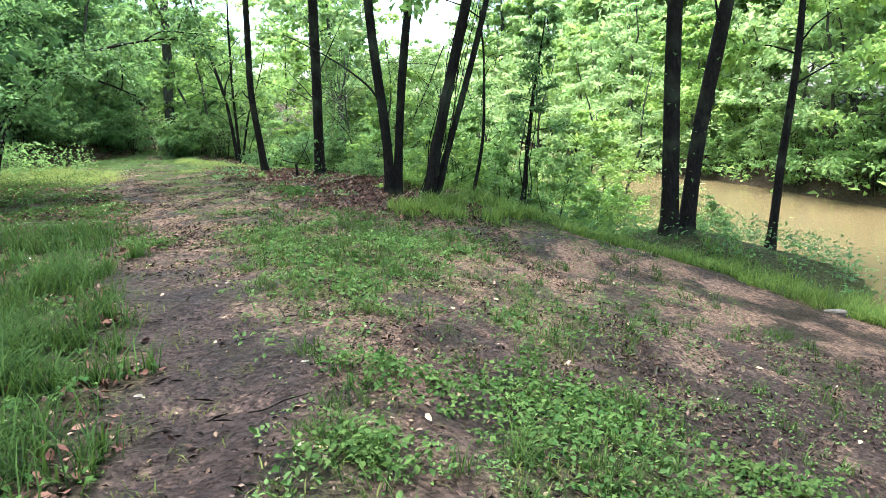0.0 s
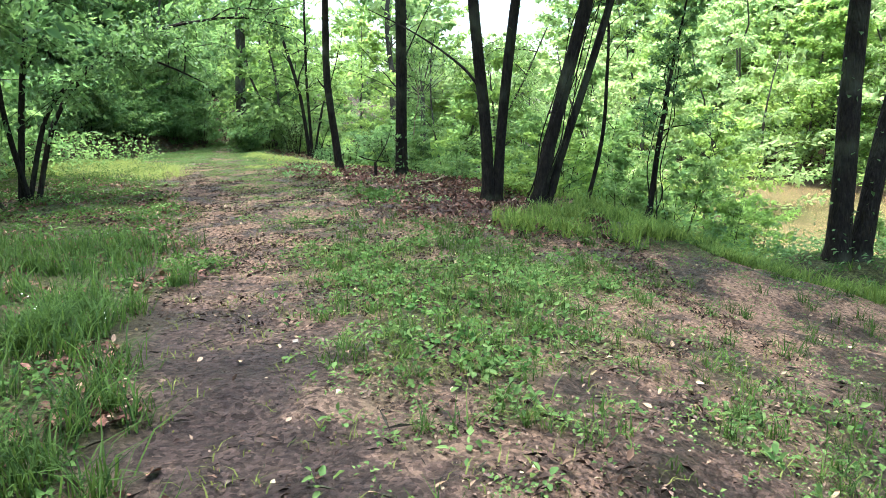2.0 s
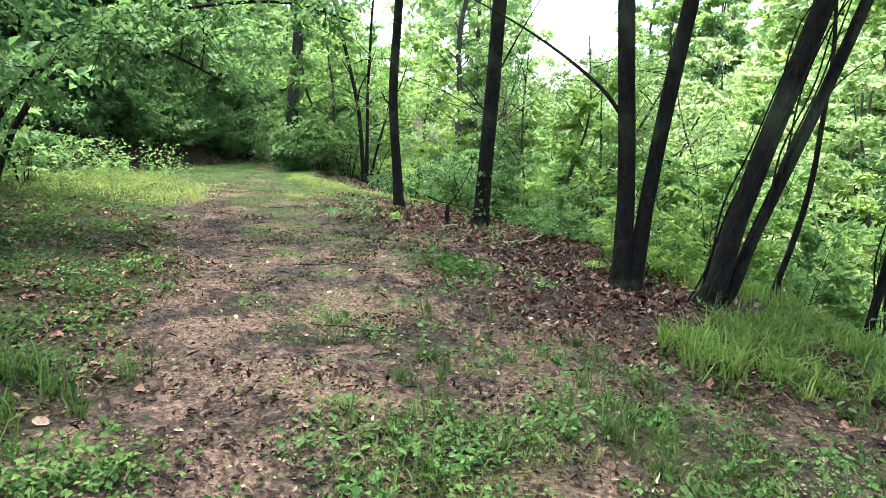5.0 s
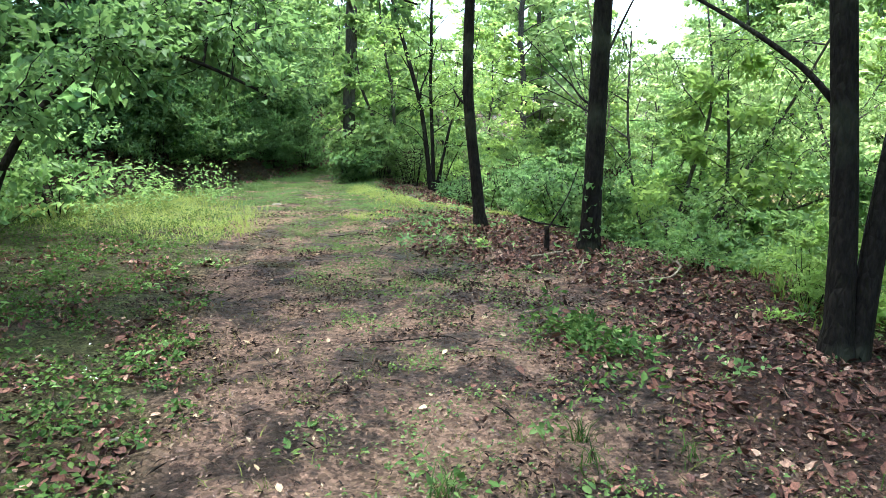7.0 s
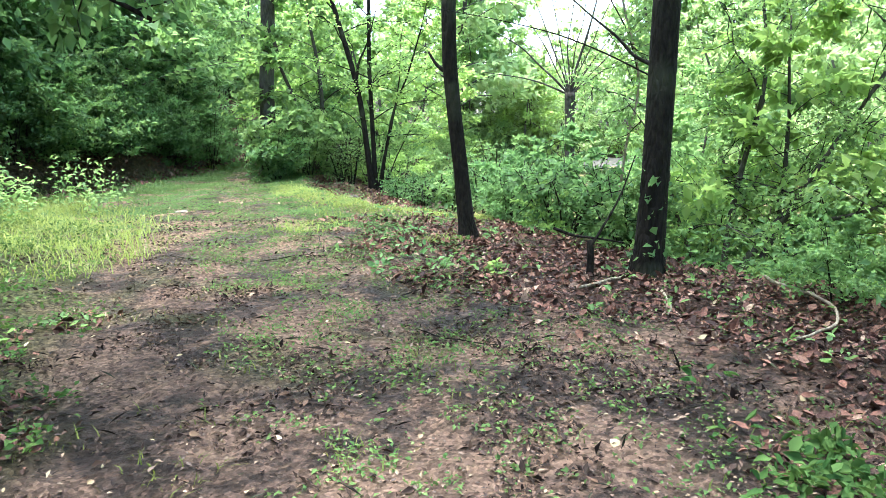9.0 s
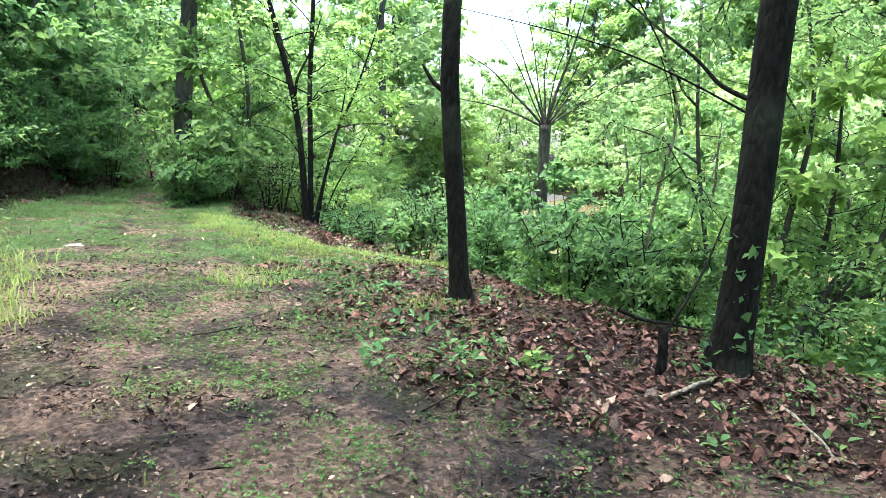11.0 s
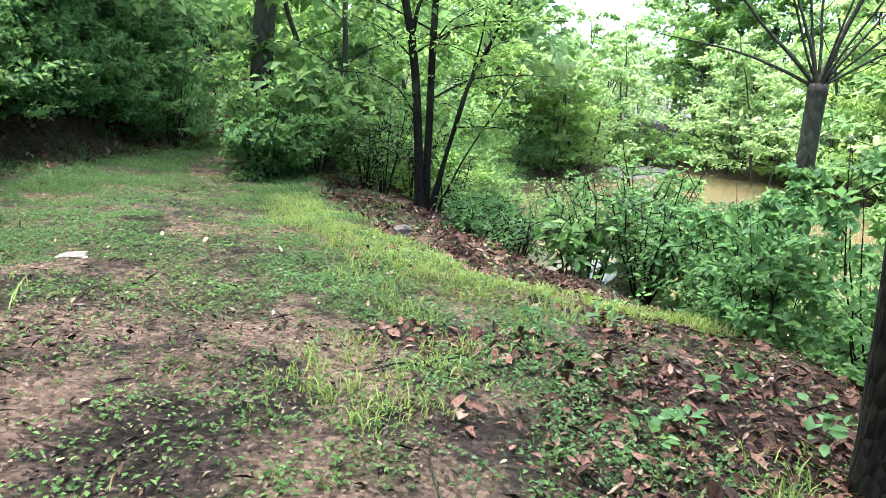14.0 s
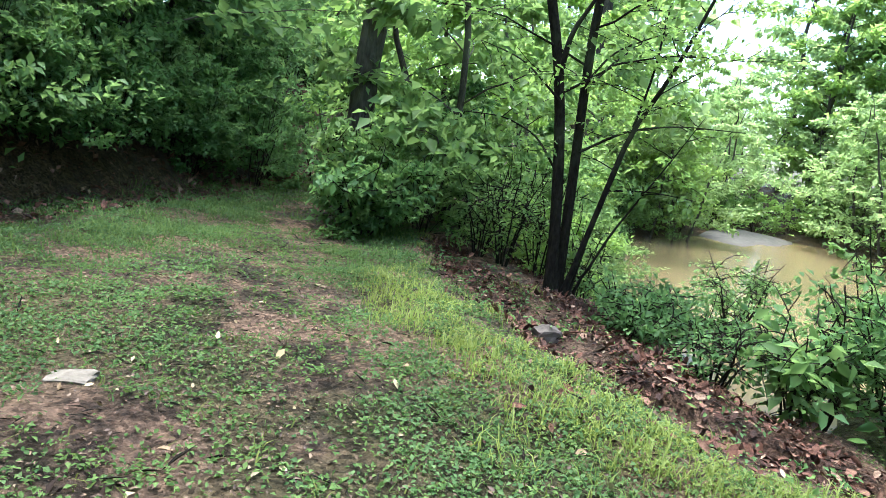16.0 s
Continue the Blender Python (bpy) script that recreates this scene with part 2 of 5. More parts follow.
# edge of the grown bank beside the open mud, the ditch and the grassy rib before it
EDGE = [(.6, 15.5), (.35, 13.4), (-.35, 12.3), (-.3, 11.6), (1.05, 11.5), (2.9, 11.9), (3.9, 12.0), (5.0, 11.5), (6.0, 10.8), (7.5, 9.2), (9, 6), (11, -4)]
DITCH = [(-10.7, 26.9), (-9.9, 25.2), (-9.3, 24.3), (-8.88, 23.7), (-8.15, 23.0), (-7.6, 22.7), (-7.0, 22.55), (-6.2, 22.5)]
RIB = [(-10.3, 24.0), (-9.6, 23.0), (-8.95, 22.45), (-8.18, 21.68), (-7.6, 21.3), (-6.8, 21.6), (-5.9, 21.7)]
VERGE = [(0.9, -8), (0.1, 1.5), (-.4, 3.4), (-.8, 4.5), (-1.6, 6), (-2.7, 8), (-4.5, 10.8), (-7.8, 15.7), (-10.5, 18.7), (-14, 21.5), (-20, 24)]
WHEELS = [(-6.2, 15.5), (-8.0, 18.8), (-9.6, 21), (-11.3, 23.6), (-13.2, 27.5)]
HILL = [(-9.5, -20), (-11, 0), (-13.5, 9), (-14.6, 16), (-14.6, 20), (-14.3, 22.6), (-14.4, 24.5), (-14.9, 27), (-16.2, 31), (-18, 40), (-22, 60)]
FAR_SHORE = [(24, 2), (17, 12), (13, 20), (10.5, 28), (7, 37), (5, 48), (3, 58), (-3, 62), (-8.5, 50), (-10, 47), (-13, 52), (-18, 70)]


def lattice(i, j, seed):
    h = (i * 374761393 + j * 668265263 + seed * 974634777) & 0xFFFFFFFF
    h = ((h ^ (h >> 13)) * 1274126177) & 0xFFFFFFFF
    return ((h ^ (h >> 16)) & 0xFFFF) / 65535.0


def vnoise(x, y, scale, seed=1):
    """Smooth value noise from 0 to 1."""
    x, y = np.asarray(x, float) * scale + 1000.0, np.asarray(y, float) * scale + 1000.0
    i, j = np.floor(x).astype(np.int64), np.floor(y).astype(np.int64)
    fx, fy = x - i, y - j
    fx, fy = fx * fx * (3 - 2 * fx), fy * fy * (3 - 2 * fy)
    a, b2, c2, d = lattice(i, j, seed), lattice(i + 1, j, seed), lattice(i, j + 1, seed), lattice(i + 1, j + 1, seed)
    return (a * (1 - fx) + b2 * fx) * (1 - fy) + (c2 * (1 - fx) + d * fx) * fy


def beside(x, y, line):
    """Signed distance to the right of a line, and the line's further values there."""
    x, y = np.asarray(x, float), np.asarray(y, float)
    best, side = np.full(x.shape, 1e9), np.zeros(x.shape)
    vals = [np.zeros(x.shape) for _ in line[0][2:]]
    for p, q in zip(line, line[1:]):
        dx, dy = q[0] - p[0], q[1] - p[1]
        t = np.clip(((x - p[0]) * dx + (y - p[1]) * dy) / (dx * dx + dy * dy), 0, 1)
        ex, ey = x - p[0] - t * dx, y - p[1] - t * dy
        d = np.hypot(ex, ey)
        near = d < best - 1e-9
        s = np.where(dy * ex - dx * ey > 0, d, -d)
        best, side = np.where(near, d, best), np.where(near, s, side)
        for k in range(len(vals)):
            vals[k] = np.where(near, p[2 + k] * (1 - t) + q[2 + k] * t, vals[k])
    return (side, *vals)


def step(a, b, x):
    t = np.clip((x - a) / (b - a), 0, 1)
    return t * t * (3 - 2 * t)


def land(x, y):
    """Height of the ground."""
    x, y = np.asarray(x, float), np.asarray(y, float)
    u, w, g1, g2 = beside(x, y, SHOULDER)
    wob = (vnoise(x, y, .7, 3) - .5) * .5
    v = u + wob
    z = -g1 * np.clip(v, 0, w) - g2 * np.clip(v - w, 0, None)
    z = np.maximum(z, -2.7)
    # rooted humps under the trees at the water's edge
    z = np.maximum(z, -1.08 - .3 * np.clip(np.hypot(x - 4.7, y - 14.45) - .6, 0, None))
    z = np.maximum(z, -1.6 - .3 * np.clip(np.hypot(x - 6.65, y - 14.8) - .4, 0, None))
    # inlet at the end of the ditch, held by a low rim
    pool = np.hypot((x + 6.95) / .75, (y - 25.55) / 1.75)
    z = np.where(pool < 1.9, np.maximum(z, -.58 - .5 * np.clip(pool - 1.35, 0, None)), z)
    z = z - .22 * step(1.15, .75, pool)
    gully = np.hypot((x + 7.75) / .35, (y - 22.75) / .3)
    z = z - .3 * step(1.3, .2, gully)
    isl = np.hypot(x + .8, y - 27.6)
    z = np.maximum(z, -1.7 - .35 * np.clip(isl - 1.6, 0, None))
    f = beside(x, y, FAR_SHORE)[0]
    z = np.where(f > -2, np.maximum(z, -1.95 + .55 * np.clip(f, -2, 2.5) + .2 * np.clip(f - 2.5, 0, 9)), z)
    h = -beside(x, y, HILL)[0] + (vnoise(x, y, .5, 7) - .5) * .7
    z = z + .85 * step(0, 1.1, h) + .30 * np.clip(h - .8, 0, 16)
    z = z - .17 * step(.5, .05, np.abs(beside(x, y, DITCH)[0] + (vnoise(x, y, 2.5, 14) - .5) * .3)) + .05 * step(.45, .05, np.abs(beside(x, y, RIB)[0]))
    verge = -beside(x, y, VERGE)[0]
    z = z + .08 * step(0, 1.5, verge)
    z = z + (vnoise(x, y, 1.3, 11) - .5) * .07 + (vnoise(x, y, 3.7, 12) - .5) * .045 + (vnoise(x, y, 8.3, 13) - .5) * .032
    return z


def cover(x, y):
    """How far the ground is bare clay, grown over, and under dead leaves."""
    u = beside(x, y, SHOULDER)[0]
    l = -beside(x, y, VERGE)[0]
    n, n2 = vnoise(x, y, .9, 21), vnoise(x, y, 2.7, 22)
    verge = step(-.15, .45, l + (n2 - .5) * .7)
    e = -beside(x, y, EDGE)[0]
    bank = step(-.15, .25, e + (n2 - .5) * .7) * (1 - step(13.8, 15, y) * (x < -1))
    bank = np.maximum(bank, step(2.2, 2.9, u + (n - .5)) * step(13, 15.5, y))
    bank = np.maximum(bank, step(2.6, 3.4, u) * step(20, 22, y))
    lawn = step(19.6, 24.6, y + (n - .5) * 4 + (n2 - .5) * 3 + 2.5 * step(-1.6, -.2, u) + 2 * step(-2.0, -.3, l)) * (u < .3)
    dd, rr_ = np.abs(beside(x, y, DITCH)[0] + .3 * (n2 - .5)), np.abs(beside(x, y, RIB)[0] + .35 * (n2 - .5))
    lawn = lawn * (1 - step(.75, .35, dd))
    wheel = np.abs(beside(x, y, WHEELS)[0] + .2 * (n - .5))
    lawn = lawn * (1 - .85 * step(.75, .3, wheel)) * (.45 + .55 * step(.38, .58, n * .5 + n2 * .5))
    strip = step(.8, 1.5, -l) * (1 - step(9.5, 12.5, y + (n - .5) * 2)) * step(.40, .60, n * .55 + n2 * .45) * step(2.3, 1.5, u + (n2 - .5)) * (e < 0)
    track = step(13, 15, y) * step(.56, .70, n * .5 + n2 * .5) * .6
    grown = np.clip(np.maximum.reduce([verge, bank, lawn * .85, strip * .8, track]), 0, 1)
    mould = step(-.6, .5, u + (n - .5) * 1.6 + (n2 - .5) * .8 - 1.1 * step(18.5, 20.5, y)) * step(10.3, 13.0, y) * (1 - step(20.2, 21.6, y)) * (1 - step(2.4, 3.2, u))
    ditch = np.maximum(step(.55, .2, dd + .2 * (vnoise(x, y, 4.1, 82) - .5)) * (.6 + .4 * step(.36, .52, n2)), step(.4, 1.0, u + (n2 - .5) * .8) * step(20.5, 22, y) * (1 - step(1.7, 2.2, u)))
    ditch = np.maximum(ditch, .9 * step(.5, .62, vnoise(x, y, 1.7, 81)) * step(-1.3, -.6, u) * step(18.6, 19.6, y) * (1 - step(22, 23, y))) * (1 - .8 * step(.4, .2, rr_))
    # brown litter on the verge, also darkening the soil colour for tree shade
    shade = .5 * verge * (1 - step(14.5, 16.5, y)) * step(.35, .55, n2)
    mould = np.clip(np.maximum.reduce([mould, ditch, shade]), 0, 1)
    wet = step(1.5, .7, -l + (n - .5) * .8) * (1 - step(6.5, 9, y)) + step(-.4, .8, u + (n - .5) * 1.4) * (1 - step(4.5, 7.5, y))
    wet = np.maximum(wet, step(1.9, 2.7, x + (n - .5) + .25 * (7 - y)) * (1 - step(6.5, 9.5, y)))
    wet = np.clip(wet + .3 * step(10.5, 12, y + l) * (1 - step(17, 19, y)) * step(1.7, .9, -l + (n2 - .5)), 0, 1)
    return grown, mould, dict(wet=wet, verge=verge, bank=bank, lawn=lawn, strip=strip, u=u, l=l, n=n, n2=n2, e=e, dd=dd, rib=rr_)


# ---- mesh helpers ----
def finish(name, verts, faces, material, parent=None, label="", smooth=False):
    me = bpy.data.meshes.new(name)
    me.from_pydata(verts, [], faces)
    me.materials.append(material)
    if smooth:
        me.polygons.foreach_set("use_smooth", [True] * len(me.polygons))
    ob = new(name, me)
    if parent is not None:
        ob.parent = parent
    if label:
        ob["label"] = label
    return ob


def quads_mesh(name, v, sides, material):
    """v: pieces x corners x 3; all pieces have the same corners and the faces in sides."""
    n, k, _ = v.shape
    off = (np.arange(n) * k)[:, None]
    me = bpy.data.meshes.new(name)
    loops = np.concatenate([(off + np.array(f)[None, :]) for f in sides], axis=1)
    sizes = [len(f) for f in sides]
    me.vertices.add(n * k)
    me.vertices.foreach_set("co", v.reshape(-1).astype(np.float32))
    me.loops.add(loops.size)
    me.loops.foreach_set("vertex_index", loops.reshape(-1).astype(np.int32))
    me.polygons.add(n * len(sides))
    starts = np.concatenate([[0], np.cumsum(np.tile(sizes, n))[:-1]])
    me.polygons.foreach_set("loop_start", starts.astype(np.int32))
    me.update(calc_edges=True)
    me.materials.append(material)
    return me


def leaf_cloud(name, at, out, size, rng, material, flat=.55, fold=.16, wide=.58, fine=False):
    """Leaves at the points, pointing roughly along out."""
    n = len(at)
    d = out + rng.normal(0, .55, (n, 3))
    d[:, 2] -= .15
    d /= np.linalg.norm(d, axis=1)[:, None] + 1e-9
    up = rng.normal(0, flat, (n, 3)) + np.array([0, 0, 1.0])
    side = np.cross(d, up)
    side /= np.linalg.norm(side, axis=1)[:, None] + 1e-9
    nor = np.cross(side, d)
    s = (size * rng.uniform(.55, 1.35, n))[:, None]
    v = np.empty((n, 4, 3))
    v[:, 0] = at
    mid = at + d * s * .45
    v[:, 1] = mid + side * s * wide * .5 + nor * s * fold
    v[:, 2] = at + d * s - nor * s * .1
    v[:, 3] = mid - side * s * wide * .5 + nor * s * fold
    if fine:
        q1, q2 = at + d * s * .28, at + d * s * .68
        curl = rng.uniform(-.12, .2, (n, 1)) * s
        w1, w2 = side * s * wide * .46 * rng.uniform(.6, 1.2, (n, 1)), side * s * wide * .42 * rng.uniform(.4, 1.25, (n, 1))
        v = np.stack([at, q1 + w1 + nor * s * fold, q2 + w2 + nor * (s * fold + curl), at + d * s + nor * curl, q2 - w2 + nor * (s * fold * .6 + curl), q1 - w1 + nor * s * fold, at + d * s * .5], 1)
        return quads_mesh(name, v, [(0, 1, 6), (1, 2, 6), (2, 3, 6), (3, 4, 6), (4, 5, 6), (5, 0, 6)], material)
    return quads_mesh(name, v, [(0, 1, 2), (0, 2, 3)], material)


def tube(verts, faces, pts, radii, sides=8, rng=None, rough=0.0):
    """Adds a tapering limb along the points."""
    pts = np.asarray(pts, float)
    base = len(verts)
    for i, p in enumerate(pts):
        d = pts[min(i + 1, len(pts) - 1)] - pts[max(i - 1, 0)]
        d = d / (np.linalg.norm(d) + 1e-9)
        a = np.cross(d, (0.0, 1.0, 0.17))
        a /= np.linalg.norm(a) + 1e-9
        c = np.cross(d, a)
        for k in range(sides):
            t = 2 * math.pi * k / sides
            r = radii[i] * (1 + (rng.uniform(-rough, rough) if rng is not None and rough else 0))
            verts.append(tuple(p + (a * math.cos(t) + c * math.sin(t)) * r))
    for i in range(len(pts) - 1):
        for k in range(sides):
            a0, b0 = base + i * sides + k, base + i * sides + (k + 1) % sides
            faces.append((a0, b0, b0 + sides, a0 + sides))
    faces.append(tuple(base + (len(pts) - 1) * sides + k for k in range(sides)))


def bend(p0, p1, rng, n=6, wob=.06, sag=0.0):
    """Points from p0 to p1 with some wander; sag lifts the middle."""
    p0, p1 = np.asarray(p0, float), np.asarray(p1, float)
    ln = np.linalg.norm(p1 - p0)
    out = []
    off = np.zeros(3)
    for i in range(n):
        t = i / (n - 1)
        if 0 < i < n - 1:
            off = off * .6 + rng.normal(0, wob * ln * .5, 3)
        k = min(1, t * 3) * min(1, (1 - t) * 3)
        out.append(p0 * (1 - t) + p1 * t + off * k + np.array([0, 0, sag * ln * 4 * t * (1 - t)]))
    return np.array(out)


def spray(rng, verts, faces, p0, p1, r0, twigs, per, at, out, sag=.08, spread=.5, leafy_from=.3, sides=5, twiggy=True):
    """A limb with twigs and its leaf points."""
    pts = bend(p0, p1, rng, 6, .05, sag)
    tube(verts, faces, pts, np.linspace(r0, r0 * .25, 6), sides)
    ln = np.linalg.norm(np.asarray(p1) - np.asarray(p0))
    for k in range(twigs):
        t = leafy_from + (1 - leafy_from) * (k + rng.uniform(0, 1)) / twigs
        i = min(int(t * 5), 4)
        q = pts[i] * (1 - (t * 5 - i)) + pts[i + 1] * (t * 5 - i)
        dirn = (pts[5] - pts[0]) / ln + rng.normal(0, .65, 3) * np.array([1, 1, .5])
        dirn /= np.linalg.norm(dirn)
        tl = ln * spread * rng.uniform(.35, .8)
        e = q + dirn * tl + np.array([0, 0, -.08 * tl])
        if twiggy:
            tube(verts, faces, bend(q, e, rng, 4, .06), np.linspace(max(r0 * .3, .006), .003, 4), 3)
        m = max(2, int(per * rng.uniform(.5, 1.4)))
        tt = rng.uniform(.15, 1.1, m)[:, None]
        a = q + (e - q) * tt + rng.normal(0, 1, (m, 3)) * np.array([1, 1, .4]) * tl * .27
        at.append(a)
        out.append((e - q)[None, :] / tl + rng.normal(0, .5, (m, 3)))


def grow(name, rng, height, r0, first, limbs, reach, twigs, per, leaf, leaf_m, bark_m, lean=(0, 0), rise=.35, stems=1, trunk_pts=None):
    """A tree or shrub: an empty with trunk and crown under it."""
    top = new(name)
    verts, faces, at, out = [], [], [], []
    for s in range(stems):
        a0 = rng.uniform(0, 6.3)
        foot = np.array([math.cos(a0), math.sin(a0), 0]) * (.0 if stems == 1 else r0 * 3)
        tip = np.array([lean[0], lean[1], height]) + (0 if stems == 1 else 1) * np.array([math.cos(a0), math.sin(a0), 0]) * height * .28
        trunk = bend(foot - np.array([0, 0, .35]), tip * (1 if stems == 1 else rng.uniform(.7, 1)), rng, 9, .02) if trunk_pts is None else np.asarray(trunk_pts, float)
        m = len(trunk)
        hz = np.clip(trunk[:, 2], 0, None)
        rad = r0 * (1 - .8 * (hz / max(hz[-1], .1)) ** 1.6) * (1 + .55 * np.exp(-hz / .16))
        tube(verts, faces, trunk, rad, (14 if trunk_pts is not None else 8) if r0 > .06 else 6, rng, .035)
        n = max(2, limbs // stems)
        for k in range(n):
            t = first + (1 - first) * (k + rng.uniform(0, .9)) / n
            f = t * (m - 1)
            i = min(int(f), m - 2)
            q = trunk[i] * (1 - (f - i)) + trunk[i + 1] * (f - i)
            az = k * 2.4 + rng.uniform(-.5, .5) + a0
            ln = reach * (1.12 - .75 * (t - first) / (1 - first + 1e-6)) * rng.uniform(.65, 1.2)
            e = q + np.array([math.cos(az) * ln, math.sin(az) * ln, ln * rise * rng.uniform(.2, 1.6)])
            spray(rng, verts, faces, q, e, max(.007, rad[i] * .3), twigs, per, at, out, twiggy=trunk_pts is not None, sides=5 if trunk_pts is not None else 3)
    finish("trunk", verts, faces, bark_m, top, smooth=True)
    crown = new("crown", leaf_cloud("crown", np.concatenate(at), np.concatenate(out), leaf, rng, leaf_m))
    crown.parent = top
    return top


def put(ob, x, y, turn=0.0, size=1.0, sink=0.0):
    ob.scale = (size, size, size)
    ob.location = (x, y, float(land(x, y)) - sink)
    ob.rotation_euler = (0, 0, turn)
    return ob


def again(ob, x, y, turn, size, tilt=0.0):
    """A copy of a tree or shrub elsewhere."""
    c = copy_thing(ob, Matrix.Translation((x, y, float(land(x, y)))) @ pose(0, 0, 0, tilt, 0, math.degrees(turn)))
    c.scale = (size, size, size)
    return c


# ---- ground ----
def axis(lo, hi, fine, far):
    mid = np.arange(lo, hi + 1e-6, fine)
    grow_ = fine * 1.25 ** np.arange(1, 60)
    o = np.cumsum(grow_)
    o = o[o < far]
    return np.concatenate([(lo - o)[::-1], mid, hi + o])


xs, ys = axis(-14.5, 8.5, .095, 420), axis(-1.0, 28, .10, 420)
X, Y = np.meshgrid(xs, ys)
Z = land(X, Y)
nx, ny = len(xs), len(ys)
V = np.stack([X, Y, Z], -1).reshape(-1, 3)
idx = np.arange(nx * ny).reshape(ny, nx)
F = np.stack([idx[:-1, :-1], idx[:-1, 1:], idx[1:, 1:], idx[1:, :-1]], -1).reshape(-1, 4)
me = bpy.data.meshes.new("ground")
me.vertices.add(len(V))
me.vertices.foreach_set("co", V.reshape(-1).astype(np.float32))
me.loops.add(F.size)
me.loops.foreach_set("vertex_index", F.reshape(-1).astype(np.int32))
me.polygons.add(len(F))
me.polygons.foreach_set("loop_start", (np.arange(len(F)) * 4).astype(np.int32))
me.update(calc_edges=True)
me.polygons.foreach_set("use_smooth", np.ones(len(F), bool))
grown, mould, _z = cover(X, Y)
outer = (X < -14) | (X > 9) | (Y > 32) | (Y < -3)
grown = np.where(outer, .7, grown)
col = np.stack([_z["wet"], grown, np.where(outer, .5, mould), np.ones_like(grown)], -1)
ca = me.color_attributes.new("cover", "FLOAT_COLOR", "POINT")
ca.data.foreach_set("color", col.reshape(-1).astype(np.float32))
me.materials.append(SOIL)
ground = tagged(new("ground", me), "uneven clay trail ground with bare mud and grown-over banks", "ground", kind="structure")

wv = [(-30, 8, WATER_Z), (30, 0, WATER_Z), (30, 80, WATER_Z), (-30, 80, WATER_Z)]
water = tagged(finish("water", wv, [(0, 1, 2, 3)], WATER), "still muddy tan pond water behind the bank", "pond", kind="structure")

ring = [(-6.95 + 1.05 * math.cos(k / 28 * 6.2832), 25.55 + 2.35 * math.sin(k / 28 * 6.2832), -.66) for k in range(28)]
inlet = tagged(finish("water_inlet", ring, [tuple(range(28))], WATER), "small still pool of muddy water below the ditch", "pool", kind="structure")

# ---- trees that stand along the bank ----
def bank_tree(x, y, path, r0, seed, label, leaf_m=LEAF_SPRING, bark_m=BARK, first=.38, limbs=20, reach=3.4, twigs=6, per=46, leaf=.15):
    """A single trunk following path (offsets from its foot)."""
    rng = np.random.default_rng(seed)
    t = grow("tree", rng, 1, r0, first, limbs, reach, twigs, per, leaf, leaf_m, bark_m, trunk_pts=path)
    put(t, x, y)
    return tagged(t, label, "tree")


def through_points(x, y, pts, height):
    """Offsets of a stem that passes the points (x, z), carried on upwards in the line of the last two."""
    z0 = float(land(x, y))
    (xa, za), (xb, zb) = pts[-2:]
    run = (xb - xa) / (zb - za)
    over = [(xb + run * k * .85 + .05 * math.sin(3 * k), zb + k) for k in np.linspace(.8, height + z0 - zb, 6)]
    knots = [(x, z0 - .4), (x, z0 + .05)] + list(pts) + over
    kz = [k[1] for k in knots]
    zs = np.concatenate([[z0 - .4, z0 + .05], np.linspace(z0 + .25, kz[-1], 20)])
    xs_ = np.interp(zs, kz, [k[0] for k in knots])
    for _ in range(2):
        xs_[2:-1] = (xs_[1:-2] + 2 * xs_[2:-1] + xs_[3:]) / 4
    return [(xv - x, .02 * math.sin(2.1 * zv + x), zv - z0) for xv, zv in zip(xs_, zs)]


def stood(x, y, pts, height, r0, seed, label, **more):
    return bank_tree(x, y, through_points(x, y, pts, height), r0, seed, label, **more)


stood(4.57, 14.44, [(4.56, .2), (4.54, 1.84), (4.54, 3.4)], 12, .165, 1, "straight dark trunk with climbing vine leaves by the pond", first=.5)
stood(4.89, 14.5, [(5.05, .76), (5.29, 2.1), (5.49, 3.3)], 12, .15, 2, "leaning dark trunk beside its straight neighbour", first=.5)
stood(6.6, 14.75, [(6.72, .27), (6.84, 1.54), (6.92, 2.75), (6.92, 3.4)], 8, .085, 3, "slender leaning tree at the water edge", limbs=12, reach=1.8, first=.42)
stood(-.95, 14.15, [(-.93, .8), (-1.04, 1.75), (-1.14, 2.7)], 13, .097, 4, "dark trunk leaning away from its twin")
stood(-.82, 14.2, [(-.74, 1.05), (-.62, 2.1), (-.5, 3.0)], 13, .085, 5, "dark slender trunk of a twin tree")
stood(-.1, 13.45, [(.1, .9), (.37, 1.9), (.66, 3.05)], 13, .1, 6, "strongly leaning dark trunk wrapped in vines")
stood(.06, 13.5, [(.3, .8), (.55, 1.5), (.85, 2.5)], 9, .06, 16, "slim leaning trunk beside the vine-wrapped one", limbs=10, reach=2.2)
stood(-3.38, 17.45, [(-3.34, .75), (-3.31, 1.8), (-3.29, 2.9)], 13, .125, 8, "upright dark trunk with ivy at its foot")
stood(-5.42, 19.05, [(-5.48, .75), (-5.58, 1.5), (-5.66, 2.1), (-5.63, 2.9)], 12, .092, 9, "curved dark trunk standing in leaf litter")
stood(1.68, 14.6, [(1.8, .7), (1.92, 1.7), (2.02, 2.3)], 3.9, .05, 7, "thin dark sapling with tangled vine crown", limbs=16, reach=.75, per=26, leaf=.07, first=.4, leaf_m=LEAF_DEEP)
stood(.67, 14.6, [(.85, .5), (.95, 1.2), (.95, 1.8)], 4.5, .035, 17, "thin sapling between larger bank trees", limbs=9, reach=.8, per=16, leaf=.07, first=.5)
